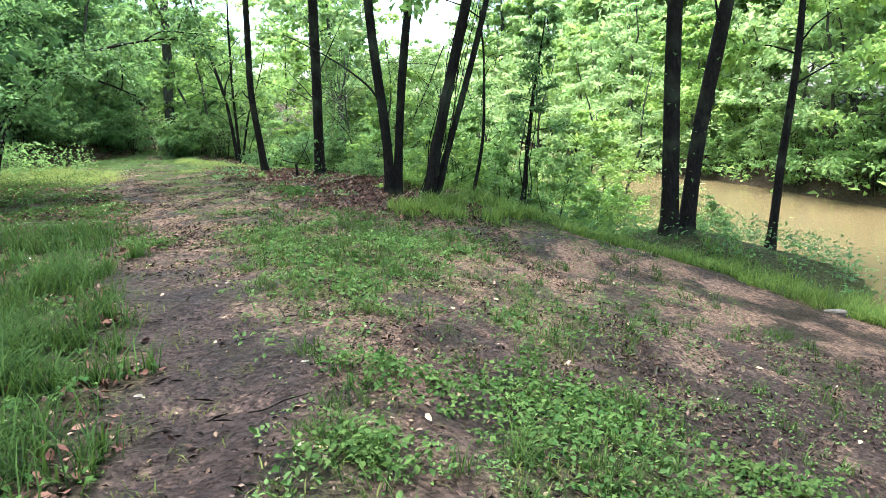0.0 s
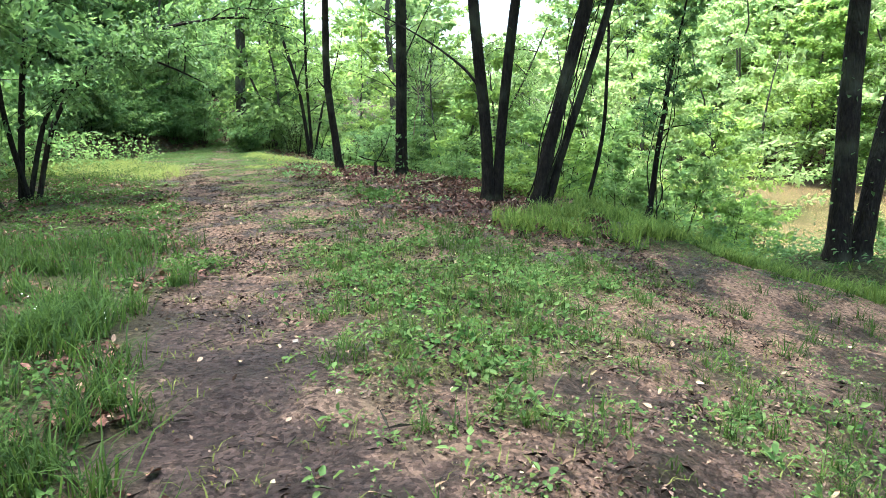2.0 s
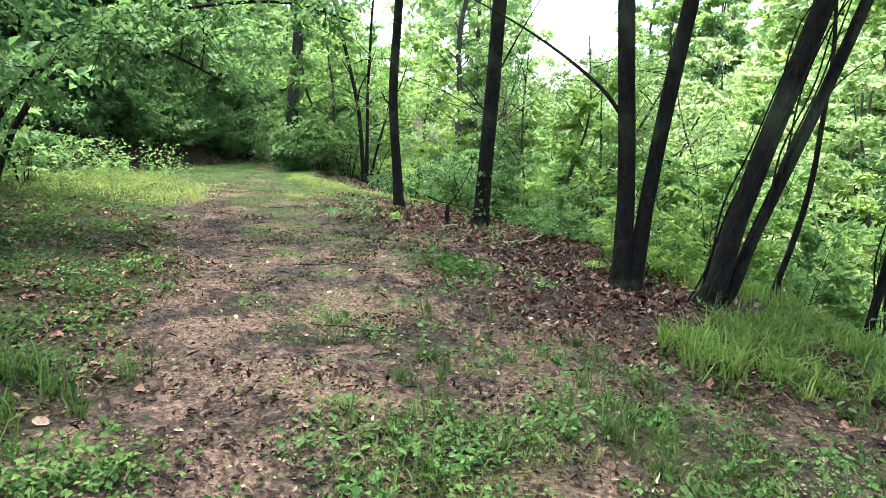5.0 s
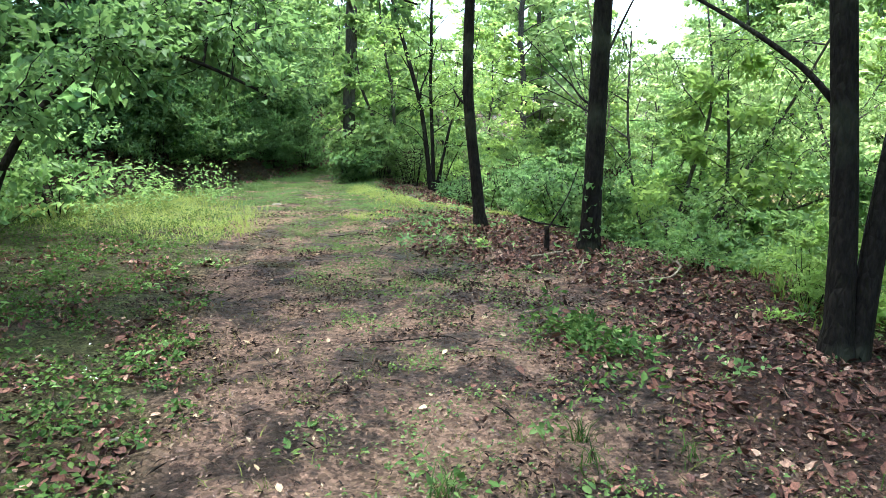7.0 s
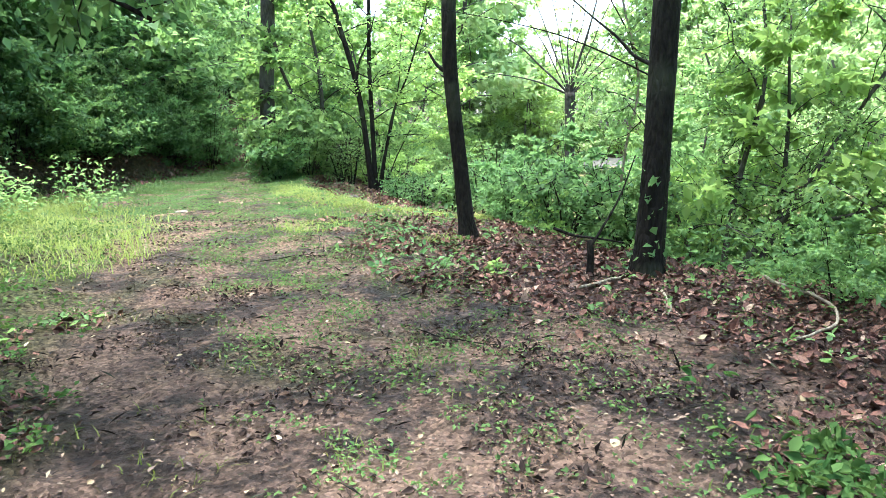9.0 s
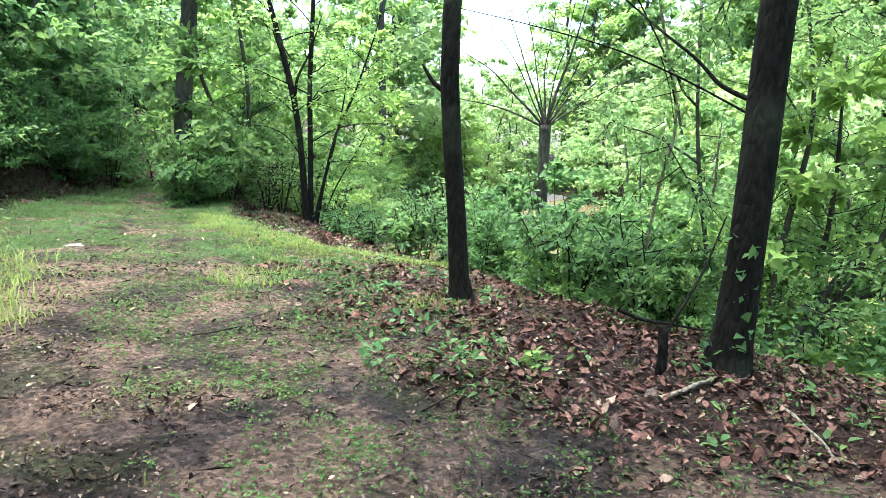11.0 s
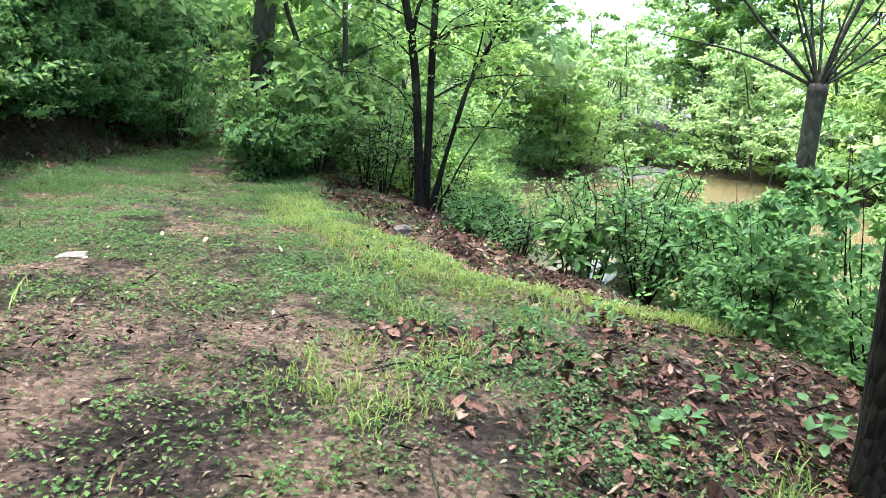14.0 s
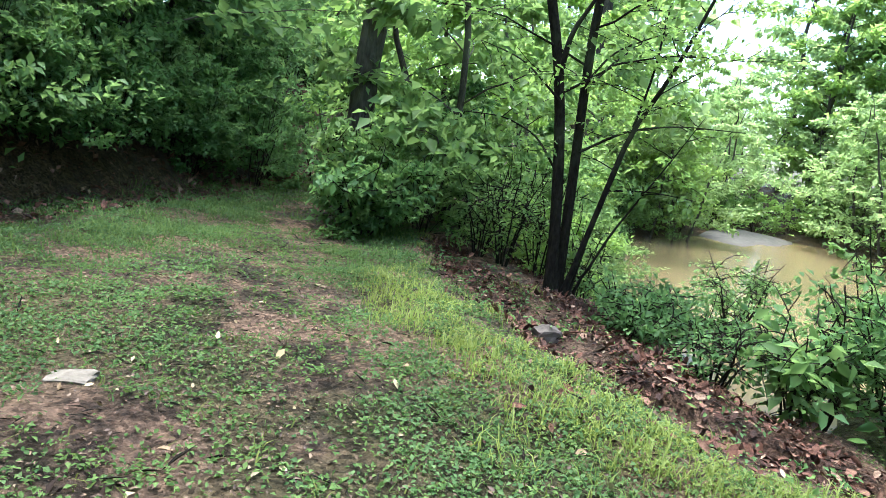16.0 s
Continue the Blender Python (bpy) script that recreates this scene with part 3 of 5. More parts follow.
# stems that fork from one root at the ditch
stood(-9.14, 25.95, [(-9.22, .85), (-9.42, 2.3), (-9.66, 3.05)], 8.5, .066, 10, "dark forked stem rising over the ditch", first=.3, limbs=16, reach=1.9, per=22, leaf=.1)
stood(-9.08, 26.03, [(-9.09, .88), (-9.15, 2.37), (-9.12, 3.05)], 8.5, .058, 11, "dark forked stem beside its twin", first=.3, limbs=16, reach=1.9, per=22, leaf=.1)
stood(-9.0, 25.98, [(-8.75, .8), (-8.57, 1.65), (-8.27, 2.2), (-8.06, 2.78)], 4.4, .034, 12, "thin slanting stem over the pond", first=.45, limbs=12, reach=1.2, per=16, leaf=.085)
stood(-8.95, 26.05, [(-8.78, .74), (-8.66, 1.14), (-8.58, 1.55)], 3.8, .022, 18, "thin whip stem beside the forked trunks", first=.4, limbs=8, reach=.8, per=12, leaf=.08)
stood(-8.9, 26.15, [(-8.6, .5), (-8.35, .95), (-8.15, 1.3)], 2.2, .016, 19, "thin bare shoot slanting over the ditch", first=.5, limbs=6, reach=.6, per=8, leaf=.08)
stood(-12.78, 27.9, [(-12.76, 1.28), (-12.7, 2.14), (-12.62, 3.25)], 14, .2, 13, "grey trunk rising above dense bushes", bark_m=BARK_GREY, first=.4, limbs=14, reach=2.6, per=24, leaf=.13, leaf_m=LEAF_FRESH)

# ---- models for the woods ----
MODELS = {}
for k in range(4):
    rng = np.random.default_rng(100 + k)
    MODELS["shrub", k] = grow("shrub", rng, 1.7 + .3 * k, .009, .08, 26, 1.0, 6, 20, .1, (LEAF_FRESH, LEAF_SPRING, LEAF_DEEP, LEAF_FRESH)[k], BARK, stems=5, rise=.5)
for k in range(4):
    rng = np.random.default_rng(200 + k)
    MODELS["small", k] = grow("tree", rng, 6.0 + .7 * k, .06, .16, 30, 2.3, 5, 28, .2, (LEAF_SPRING, LEAF_FRESH, LEAF_DEEP, LEAF_PALE_HAZE)[k], BARK_GREY, stems=1 + k % 2, rise=.3, lean=(.4, .2))
for k in range(4):
    rng = np.random.default_rng(300 + k)
    MODELS["tall", k] = grow("tree", rng, 15 + k, .2, .12, 32, 4.5, 6, 24, .5, (LEAF_DEEP, LEAF_FRESH, LEAF_SPRING, LEAF_PALE_HAZE)[k], BARK_GREY, rise=.25, lean=(.5, -.3))
WORDS = {("shrub", 0): "fresh green bush with dense low leaves", ("shrub", 1): "bright spring green bush on the bank",
         ("shrub", 2): "deep green shady bush at the wood edge", ("shrub", 3): "tall leafy bush with arching stems",
         ("small", 0): "young spring green tree with low branches", ("small", 1): "young two-stemmed tree with fresh leaves",
         ("small", 2): "young deep green tree in shade", ("small", 3): "pale green willow-like tree by the water, lightened for haze",
         ("tall", 0): "tall deep green forest tree", ("tall", 1): "tall forest tree with fresh foliage",
         ("tall", 2): "tall spring green forest tree", ("tall", 3): "tall pale green tree across the pond, lightened for haze"}
used = set()


def plant(kind, k, x, y, rng, size=1.0):
    ob = MODELS[kind, k]
    turn, s = rng.uniform(0, 6.28), size * rng.uniform(.85, 1.15)
    if (kind, k) not in used:
        used.add((kind, k))
        put(ob, x, y, turn, s)
        tagged(ob, WORDS[kind, k], "bush" if kind == "shrub" else "tree", {"shrub": "bushes of the bank", "small": "young trees", "tall": "forest trees"}[kind])
        return ob
    return again(ob, x, y, turn, s)


def along(line, n, lo, hi, rng):
    """Random points at a signed distance to the right of a line, evenly spread along it."""
    pts = np.array([p[:2] for p in line])
    seg = np.linalg.norm(np.diff(pts, axis=0), axis=1)
    cum = np.concatenate([[0], np.cumsum(seg)])
    for i in range(n):
        s = (i + rng.uniform(0, 1)) / n * cum[-1]
        j = min(np.searchsorted(cum, s, "right") - 1, len(seg) - 1)
        d = (pts[j + 1] - pts[j]) / seg[j]
        p = pts[j] + d * (s - cum[j])
        o = rng.uniform(lo, hi)
        yield p[0] + d[1] * o, p[1] - d[0] * o


rng = np.random.default_rng(42)
# wooded slope on the hill side
for x, y in along(HILL[1:], 62, -1.9, -.8, rng):
    plant("shrub", int(rng.choice([0, 2, 2, 3])), x, y, rng, 1.15)
for x, y in along(HILL[1:], 30, -4.0, -1.4, rng):
    plant("small", int(rng.choice([1, 1, 2])), x, y, rng, 1.0)
for x, y in along(HILL, 20, -15, -7.5, rng):
    plant("tall", int(rng.choice([0, 0, 1])), x, y, rng, 1.0)
for x, y in along(HILL, 12, -28, -15, rng):
    plant("tall", int(rng.choice([0, 1])), x, y, rng, 1.1)
for x, y in along(HILL[3:9], 34, -1.5, -.75, rng):
    plant("shrub", int(rng.choice([2, 2, 3])), x, y, rng, .85)
for x, y in along(HILL[4:9], 14, -3.4, -1.6, rng):
    plant("small", 2, x, y, rng, .95)
for x, y in along(HILL[6:9], 9, -1.0, -.5, rng):
    plant("shrub", 2, x, y, rng, .8)
for x, y in ((-15.2, 28.9), (-15.9, 30.3), (-15.4, 31.5), (-16.6, 29.6), (-16.9, 31.6), (-14.7, 33.0)):
    plant("shrub", 2, x, y, rng, 1.0)
plant("small", 2, -10.8, 12.3, rng, 1.1)
plant("small", 2, -10.2, 6.2, rng, 1.1)
# unseen trees, added left of the view to shade the verge
for x, y in ((-11.5, 4.2), (-8.0, -0.5), (-6.6, -4.5)):
    plant("tall", 0, x, y, rng, .75)
# bushes on the verge
for x, y, s, k in ((-11.6, 13.6, 1.1, 2), (-12.3, 15.3, 1.2, 0), (-12.8, 17.2, 1.0, 2), (-10.6, 11.6, 1.1, 2), (-9.4, 8.6, 1.0, 0), (-11.5, 9.8, 1.2, 3)):
    plant("shrub", k, x, y, rng, s)
for x, y, k in ((-11.9, 12.3, 2), (-13.0, 14.6, 1), (-9.9, 7.2, 2), (-12.6, 10.4, 2)):
    plant("small", k, x, y, rng, .8)
# bushes of the bank towards the pond; bank shade put in as deeper green
for x, y, s, k in ((-3.3, 20.4, .75, 2), (-4.4, 21.0, .75, 2), (-2.8, 21.4, 1.1, 2), (-4.2, 22.2, 1.0, 2), (-5.3, 21.9, .7, 2), (-1.4, 18.5, .5, 0), (-1.2, 20.4, 1.2, 2),
                   (-.4, 17.0, .9, 0), (.2, 15.6, .8, 1), (1.2, 15.9, 1.0, 0), (2.3, 15.9, .9, 3), (3.2, 15.7, .75, 1), (.6, 17.4, 1.2, 3), (2.0, 17.5, 1.1, 0), 
                   (-5.6, 25.4, .65, 3), (-4.9, 22.9, .8, 2), (-8.6, 27.8, .6, 0), (3.9, 16.8, .75, 1), (6.0, 16.9, .5, 0), (-3.6, 23.6, 1.2, 0),
                   (-2.2, 23.2, 1.2, 3), (-.2, 19.0, 1.1, 1), (-2.0, 16.6, .45, 0), (-1.0, 15.2, .5, 1), (-3.4, 18.8, .5, 0), (-4.6, 20.0, .45, 1),
                   ):
    plant("shrub", k, x, y, rng, s)
for x, y in along(SHOULDER[9:], 26, 1.0, 2.4, rng):
    plant("shrub", int(rng.choice([0, 1, 2])), x, y, rng, .8)
# thicket where the trail bends away
for x, y, s, k in ((-11.7, 26.2, .8, 0), (-11.2, 27.0, .8, 0), (-11.9, 27.9, .9, 3), (-10.9, 28.2, .8, 0), (-11.6, 29.2, 1.1, 2), (-10.3, 29.0, .8, 3), (-12.1, 30.5, 1.0, 0), (-10.6, 31.5, 1.0, 2), (-9.9, 27.7, .55, 1)):
    plant("shrub", k, x, y, rng, s)
for x, y, k in ((-11.4, 28.6, 1), (-12.3, 30.6, 0), (-10.7, 32.0, 1), (-12.4, 34.5, 0), (-11.0, 37, 0)):
    plant("small", k, x, y, rng, .9)
# willows and young trees in the shallows
for x, y, k, s in ((-.6, 27.6, 3, .8), (-2.6, 25.4, 1, .75), (1.3, 24.0, 3, .8), (3.6, 21.5, 0, .7), (-.3, 22.6, 1, .7), (1.5, 20.0, 1, .65), (5.0, 24.8, 3, .8)):
    plant("small", k, x, y, rng, s)
for x, y, s, k in ((-2.7, 21.2, .6, 1), (-1.5, 20.2, .7, 0), (-3.2, 22.6, .5, 1)):
    plant("small", k, x, y, rng, s)
for x, y, s, k in ((2.2, 55.5, 1.2, 3), (4.4, 50.5, 1.3, 3), (5.7, 46.5, 1.2, 0), (6.6, 42.5, 1.2, 3), (1.0, 59.0, 1.2, 3), (7.6, 38.5, 1.1, 3), (9.3, 33.5, 1.1, 0)):
    plant("small", k, x, y, rng, s)
# woods across the pond, low where the valley opens
for x, y in along(FAR_SHORE[:11], 48, .1, 1.2, rng):
    plant("shrub", int(rng.choice([0, 1, 3])), x, y, rng, 1.3)
for x, y in along(FAR_SHORE[:11], 46, .6, 5, rng):
    plant("small", int(rng.choice([0, 3, 3])), x, y, rng, 1.0)
for x, y in along(FAR_SHORE[:7], 26, 4, 10, rng):
    plant("tall", int(rng.choice([2, 3, 3])), x, y, rng, .95)
for x, y in along(FAR_SHORE[4:8], 12, 3, 8, rng):
    plant("tall", int(rng.choice([2, 3])), x, y, rng, .72)
for x, y in along(FAR_SHORE[:7], 11, 11, 22, rng):
    plant("tall", int(rng.choice([2, 3, 3])), x, y, rng, 1.1)
for x, y in ((0, 66), (4, 65), (8, 60), (2.5, 72), (10, 55), (-1.5, 70), (-12, 52), (-15, 58), (-13, 64), (-11.5, 45)):
    plant("tall", int(rng.choice([2, 3, 1])), x, y, rng, .85)
for x, y in ((-9, 66), (-6, 68), (-3.5, 66), (-7.5, 72), (-4.5, 74)):
    plant("small", int(rng.choice([0, 3])), x, y, rng, 1.0)
# behind the start of the walk: unseen, added for light and reflections
for x, y in ((-8, -9), (-3, -12), (2, -11), (7, -10), (12, -6), (15, 1), (-11, -5), (18, -4)):
    plant("tall", int(rng.integers(0, 3)), x, y, rng, 1.0)

# ---- arching tree over the verge ----
def limb_part(name, pts, r0, r1, material, parent, sides=7, label=""):
    v, f = [], []
    pts = np.asarray(pts, float)
    # smooth the run of points
    t = np.linspace(0, len(pts) - 1, len(pts) * 4)
    fine_ = np.stack([np.interp(t, np.arange(len(pts)), pts[:, k]) for k in range(3)], -1)
    for _ in range(3):
        fine_[1:-1] = (fine_[:-2] + fine_[1:-1] * 2 + fine_[2:]) / 4
    tube(v, f, fine_, np.linspace(r0, r1, len(fine_)), sides)
    return finish(name, v, f, material, parent, label, smooth=True), fine_


def leafy(parent, runs, rng, per, spread, leaf, material, name="foliage", hang=.25, every=2):
    """Leaves along twigs off the given runs of points."""
    v, f, at, out = [], [], [], []
    for run in runs:
        for q in run[len(run) // 4::every]:
            d = rng.normal(0, 1, 3) * np.array([1, 1, .5])
            d /= np.linalg.norm(d)
            e = q + d * spread * rng.uniform(.5, 1.2) + np.array([0, 0, -hang * spread])
            tube(v, f, bend(q, e, rng, 4, .08), np.linspace(.007, .003, 4), 3)
            m = int(per * rng.uniform(.6, 1.4))
            tt = rng.uniform(.1, 1.05, m)[:, None]
            at.append(q + (e - q) * tt + rng.normal(0, spread * .16, (m, 3)) * np.array([1, 1, .6]))
            out.append(np.tile((e - q) / np.linalg.norm(e - q), (m, 1)) + rng.normal(0, .6, (m, 3)))
    tagged(finish("twig", v, f, BARK, parent), kind="stuff")
    c = new(name, leaf_cloud(name, np.concatenate(at), np.concatenate(out), leaf, rng, material))
    c.parent = parent


rng = np.random.default_rng(77)
arch = tagged(new("tree"), "dark multi-stemmed tree arching low over the trail", "tree")
put(arch, -8.35, 12.25)
runs = []
for pts, r0 in (([(0, 0, -.3), (.3, .3, 1.35), (.58, .55, 1.9), (1.28, 1.2, 2.5), (1.85, 1.75, 2.2), (2.2, 2.1, 1.95)], .045),
                ([(0.1, .1, -.3), (.1, -.3, 1.6), (.9, -1.0, 3.0), (2.4, -1.8, 3.9), (3.2, -2.2, 4.1)], .05),
                ([(-.1, 0, -.3), (.1, .2, 2.0), (.5, .4, 4.0), (.6, .6, 6.5)], .06),
                ([(0, .2, -.3), (.1, .8, 1.6), (.8, 2.2, 2.9), (2.2, 3.6, 3.3), (2.9, 4.4, 3.1)], .05),
                ([(-.1, -.2, -.3), (-.1, -1.2, 1.7), (.4, -2.6, 3.2), (1.2, -4.2, 3.9)], .05)):
    _, run = limb_part("stem", pts, r0, .012, BARK, arch)
    runs.append(run)
    for k in range(6):
        i = int(len(run) * (.35 + .1 * k))
        i = min(i, len(run) - 2)
        e = run[i] + np.array([rng.normal(.5, .6), rng.normal(0, .7), rng.uniform(.0, .8)])
        _, r2 = limb_part("branch", bend(run[i], e, rng, 5, .06, .08), .016, .005, BARK, arch, 5)
        runs.append(r2)
leafy(arch, runs, rng, 44, .6, .10, LEAF_DEEP)

# bare thin branches that leave the trunks
def limbs_of(start, runs):
    """Branches (runs of points in world places, and a radius) of the tree whose label begins so; returns them."""
    t_ = next(o for o in scene.collection.objects if o.get("label", "").startswith(start))
    out = []
    for pts, r0 in runs:
        p = np.array(pts) - np.array(t_.location)
        out.append(limb_part("branch", p, r0, r0 * .25, BARK, t_, 6)[1])
    return t_, out


limbs_of("upright dark", [([(-3.24, 17.45, 1.68), (-3.8, 17.65, 2.0), (-4.3, 17.75, 2.22), (-5.0, 17.95, 2.42), (-5.8, 18.1, 2.6)], .009),
                          ([(-3.23, 17.45, 1.80), (-3.55, 17.68, 1.95), (-3.7, 17.76, 2.15), (-3.95, 17.9, 2.36), (-4.5, 18.2, 2.9)], .02),
                          ([(-3.21, 17.45, 2.50), (-3.0, 17.8, 3.1), (-2.6, 18.0, 3.9)], .02)])
limbs_of("dark trunk leaning away", [([(-1.03, 14.15, 1.7), (-1.3, 14.2, 2.05), (-1.75, 14.28, 2.4), (-2.3, 14.35, 2.75), (-3.0, 14.4, 3.1)], .028)])
limbs_of("leaning dark trunk beside", [([(5.4, 14.45, 2.7), (5.3, 14.4, 3.1), (5.2, 14.4, 3.6)], .04)])
_t, _r = limbs_of("dark forked stem beside", [([(-9.1, 26.0, 1.36), (-8.6, 26.05, 1.68), (-8.08, 26.11, 1.79), (-7.4, 26.19, 1.8)], .016), ([(-8.69, 26.04, 1.0), (-8.24, 26.09, 1.05), (-7.8, 26.14, 1.02)], .012),
                                          ([(-9.14, 26.0, 2.1), (-8.9, 26.1, 2.5), (-8.4, 26.2, 2.75), (-7.9, 26.3, 2.9)], .014)])
FORK = [(_t, _r)]
_t, _r = limbs_of("dark forked stem rising", [([(-9.4, 25.92, 2.25), (-9.35, 25.91, 2.64), (-9.12, 25.94, 3.05), (-8.9, 26, 3.8)], .036), ([(-9.3, 25.92, 1.15), (-9.55, 25.88, 1.5), (-9.95, 25.83, 1.67), (-10.5, 25.76, 1.66)], .015),
                                          ([(-9.36, 25.9, 1.9), (-9.8, 25.8, 2.3), (-10.3, 25.7, 2.45)], .014)])
FORK.append((_t, _r))

for t_ in list(scene.collection.objects):
    lab = t_.get("label", "")
    if lab.startswith("curved dark"):
        limb_part("stub", [(-.22, 0, 2.0), (-.36, 0, 2.1), (-.46, .02, 2.26)], .03, .012, BARK, t_, 6)
    if lab.startswith(("strongly leaning", "thin dark sapling")):
        wide = lab.startswith("strongly")
        for k in range(7 if wide else 4):
            o = rng.normal(0, .12 if wide else .07, 2)
            pts = [((.255 if wide else .11) * z + o[0] + rng.normal(0, .05), o[1] + rng.normal(0, .05) - .05, z) for z in np.linspace(-.1, 4.4 if wide else 3.0, 9)]
            limb_part("vine_stem", pts, .012, .005, BARK, t_, 5)

# climbing leaves on some trunks
for t_ in list(scene.collection.objects):
    lab = t_.get("label", "")
    if not lab.startswith(("straight dark", "leaning dark", "strongly leaning", "thin dark sapling", "upright dark", "dark slender")):
        continue
    trunk = next(c for c in t_.children if c.name.startswith("trunk"))
    co = np.array([v.co for v in trunk.data.vertices])
    hi = 1.1 if lab.startswith("upright") else 6.5
    co = co[(np.abs(co[:, 0]) < 2.5) & (co[:, 2] < hi) & (co[:, 2] > -.1)]
    n = 110 if lab.startswith("upright") else 420
    if len(co) < 4:
        continue
    a = co[rng.integers(0, len(co), n)]
    b2 = co[rng.integers(0, len(co), n)]
    near = np.abs(a[:, 2] - b2[:, 2]) < 1.6
    a, b2 = a[near], b2[near]
    w = rng.uniform(0, 1, (len(a), 1))
    at = a * w + b2 * (1 - w) + rng.normal(0, .07, a.shape)
    o = np.concatenate([rng.normal(0, 1, (len(at), 2)), np.full((len(at), 1), -.4)], 1)
    v = new("vine", leaf_cloud("vine", at, o, .085, rng, LEAF_DEEP, wide=.75))
    v.parent = t_
    v["label"] = "climbing ivy leaves"

for t_, r_ in FORK:
    leafy(t_, r_, rng, 16, .4, .09, LEAF_FRESH)

# pollard with a fan of bare shoots
pol = tagged(new("tree"), "grey pollarded trunk with a fan of bare shoots", "tree")
put(pol, -4.53, 24.2)
base_z = float(land(-4.53, 24.2))
knob = 1.78 - base_z
limb_part("trunk", [(0, 0, -.4), (.03, 0, knob * .5), (0, .02, knob * .9), (0, .02, knob + .05)], .085, .1, BARK_GREY, pol, 9)
fan = []
for ex, ey, ez, r0 in ((.43, -.1, 1.64, .035), (-1.08, .1, .9, .026), (-1.25, .1, .36, .022), (-.55, 0, 1.4, .02), (-.35, .3, 1.6, .016), (.05, .3, 1.5, .018), (.9, .3, 1.2, .018), (1.2, -.2, .7, .016), (.7, -.5, 1.4, .015),
                       (-.8, -.4, 1.25, .014), (.25, -.6, 1.5, .014), (1.5, .3, 1.3, .014)):
    _, run = limb_part("shoot", bend((0, .02, knob), (ex * 1.35, ey, knob + ez * 1.35), rng, 6, .03, .05), r0, .005, BARK_GREY, pol, 5)
    fan.append(run)
leafy(pol, fan[4:9], rng, 6, .4, .09, LEAF_SPRING)

# sprawling willow over the water
wil = tagged(new("tree"), "sprawling willow with slanting limbs over muddy water", "tree")
put(wil, -2.5, 19.1)
runs = []
for pts, r0 in (([(0, 0, -.3), (.35, .3, .55), (1.0, .8, 1.15), (1.9, 1.4, 1.75), (3.0, 2.0, 2.6)], .065), ([(0, 0, -.2), (.2, .6, 1.2), (.6, 1.0, 2.6), (.4, 1.3, 4.2)], .045),
                ([(.5, .3, .5), (.9, .2, 1.4), (1.6, .2, 2.6), (2.2, .1, 3.9)], .035), ([(0, 0, -.1), (-.5, .4, 1.0), (-.7, .6, 2.4), (-.7, .9, 3.8)], .03),
                ([(.6, .5, .8), (1.6, .5, 1.0), (2.6, .4, 1.5)], .03)):
    _, run = limb_part("limb", pts, r0, .014, BARK_GREY, wil, 7)
    runs.append(run)
    for k in range(5):
        i = min(int(len(run) * (.3 + .14 * k)), len(run) - 2)
        e = run[i] + np.array([rng.normal(0, .7), rng.normal(0, .7), rng.uniform(.1, 1.1)])
        _, r2 = limb_part("branch", bend(run[i], e, rng, 5, .06, .05), .014, .004, BARK_GREY, wil, 4)
        runs.append(r2)
leafy(wil, runs, rng, 52, .65, .065, LEAF_FRESH)

# open bushes with bare stems round the inlet
def open_bush(x, y, height, reach, stems, seed, label, material=LEAF_FRESH, per=16, leaf=.085):
    rng = np.random.default_rng(seed)
    top = tagged(new("bush"), label, "bush")
    put(top, x, y)
    runs = []
    for k in range(stems):
        a = k * 2.4 + rng.uniform(-.4, .4)
        h, r = height * rng.uniform(.6, 1.05), reach * rng.uniform(.4, 1.0)
        _, run = limb_part("stem", bend((.05 * math.cos(a), .05 * math.sin(a), -.1), (r * math.cos(a), r * math.sin(a), h), rng, 6, .05, .08), .013, .004, BARK, top, 5)
        runs.append(run)
        for j in range(2):
            i = int(len(run) * rng.uniform(.35, .8))
            e = run[i] + np.array([rng.normal(0, .25), rng.normal(0, .25), rng.uniform(.05, .35)]) * reach
            _, r2 = limb_part("branch", bend(run[i], e, rng, 4, .05), .007, .003, BARK, top, 4)
            runs.append(r2)
    leafy(top, runs, rng, per, .28, leaf, material, hang=.1, every=3)
    return top


open_bush(-6.6, 24.45, 1.4, .65, 11, 501, "open bush with dark bare stems over the pool", LEAF_DEEP, 7, .075)
open_bush(-6.0, 24.0, 1.5, .8, 11, 502, "leafy bush with dark stems beside the pool", LEAF_DEEP, 10, .075)
open_bush(-6.05, 25.1, 1.6, .85, 9, 503, "open bush with arching stems at the pool rim", LEAF_FRESH, 8, .075)
open_bush(-6.85, 24.0, 1.25, .35, 4, 504, "young bush with drooping pointed leaves by the pool", LEAF_FRESH, 5, .15)
open_bush(-5.4, 23.4, 1.5, .85, 10, 505, "dense dark bush on the bank", LEAF_DEEP, 14, .085)
open_bush(-5.3, 22.7, 1.1, .7, 9, 506, "dense low bush at the grass edge", LEAF_DEEP, 14, .085)
open_bush(-8.1, 24.95, .55, .5, 10, 507, "low dark leafy clump beside the ditch", LEAF_DEEP, 10, .07)
open_bush(-7.85, 25.6, .6, .5, 9, 508, "low dark leafy clump at the pool edge", LEAF_DEEP, 10, .07)
open_bush(-8.3, 26.6, .8, .55, 9, 509, "low leafy clump under the forked stems", LEAF_DEEP, 10, .07)
open_bush(-7.0, 27.4, 1.0, .7, 9, 511, "thin bush at the far end of the pool", LEAF_FRESH, 7, .07)
open_bush(-7.45, 24.05, .5, .4, 7, 512, "low sprawling bush at the ditch mouth", LEAF_DEEP, 6, .06)
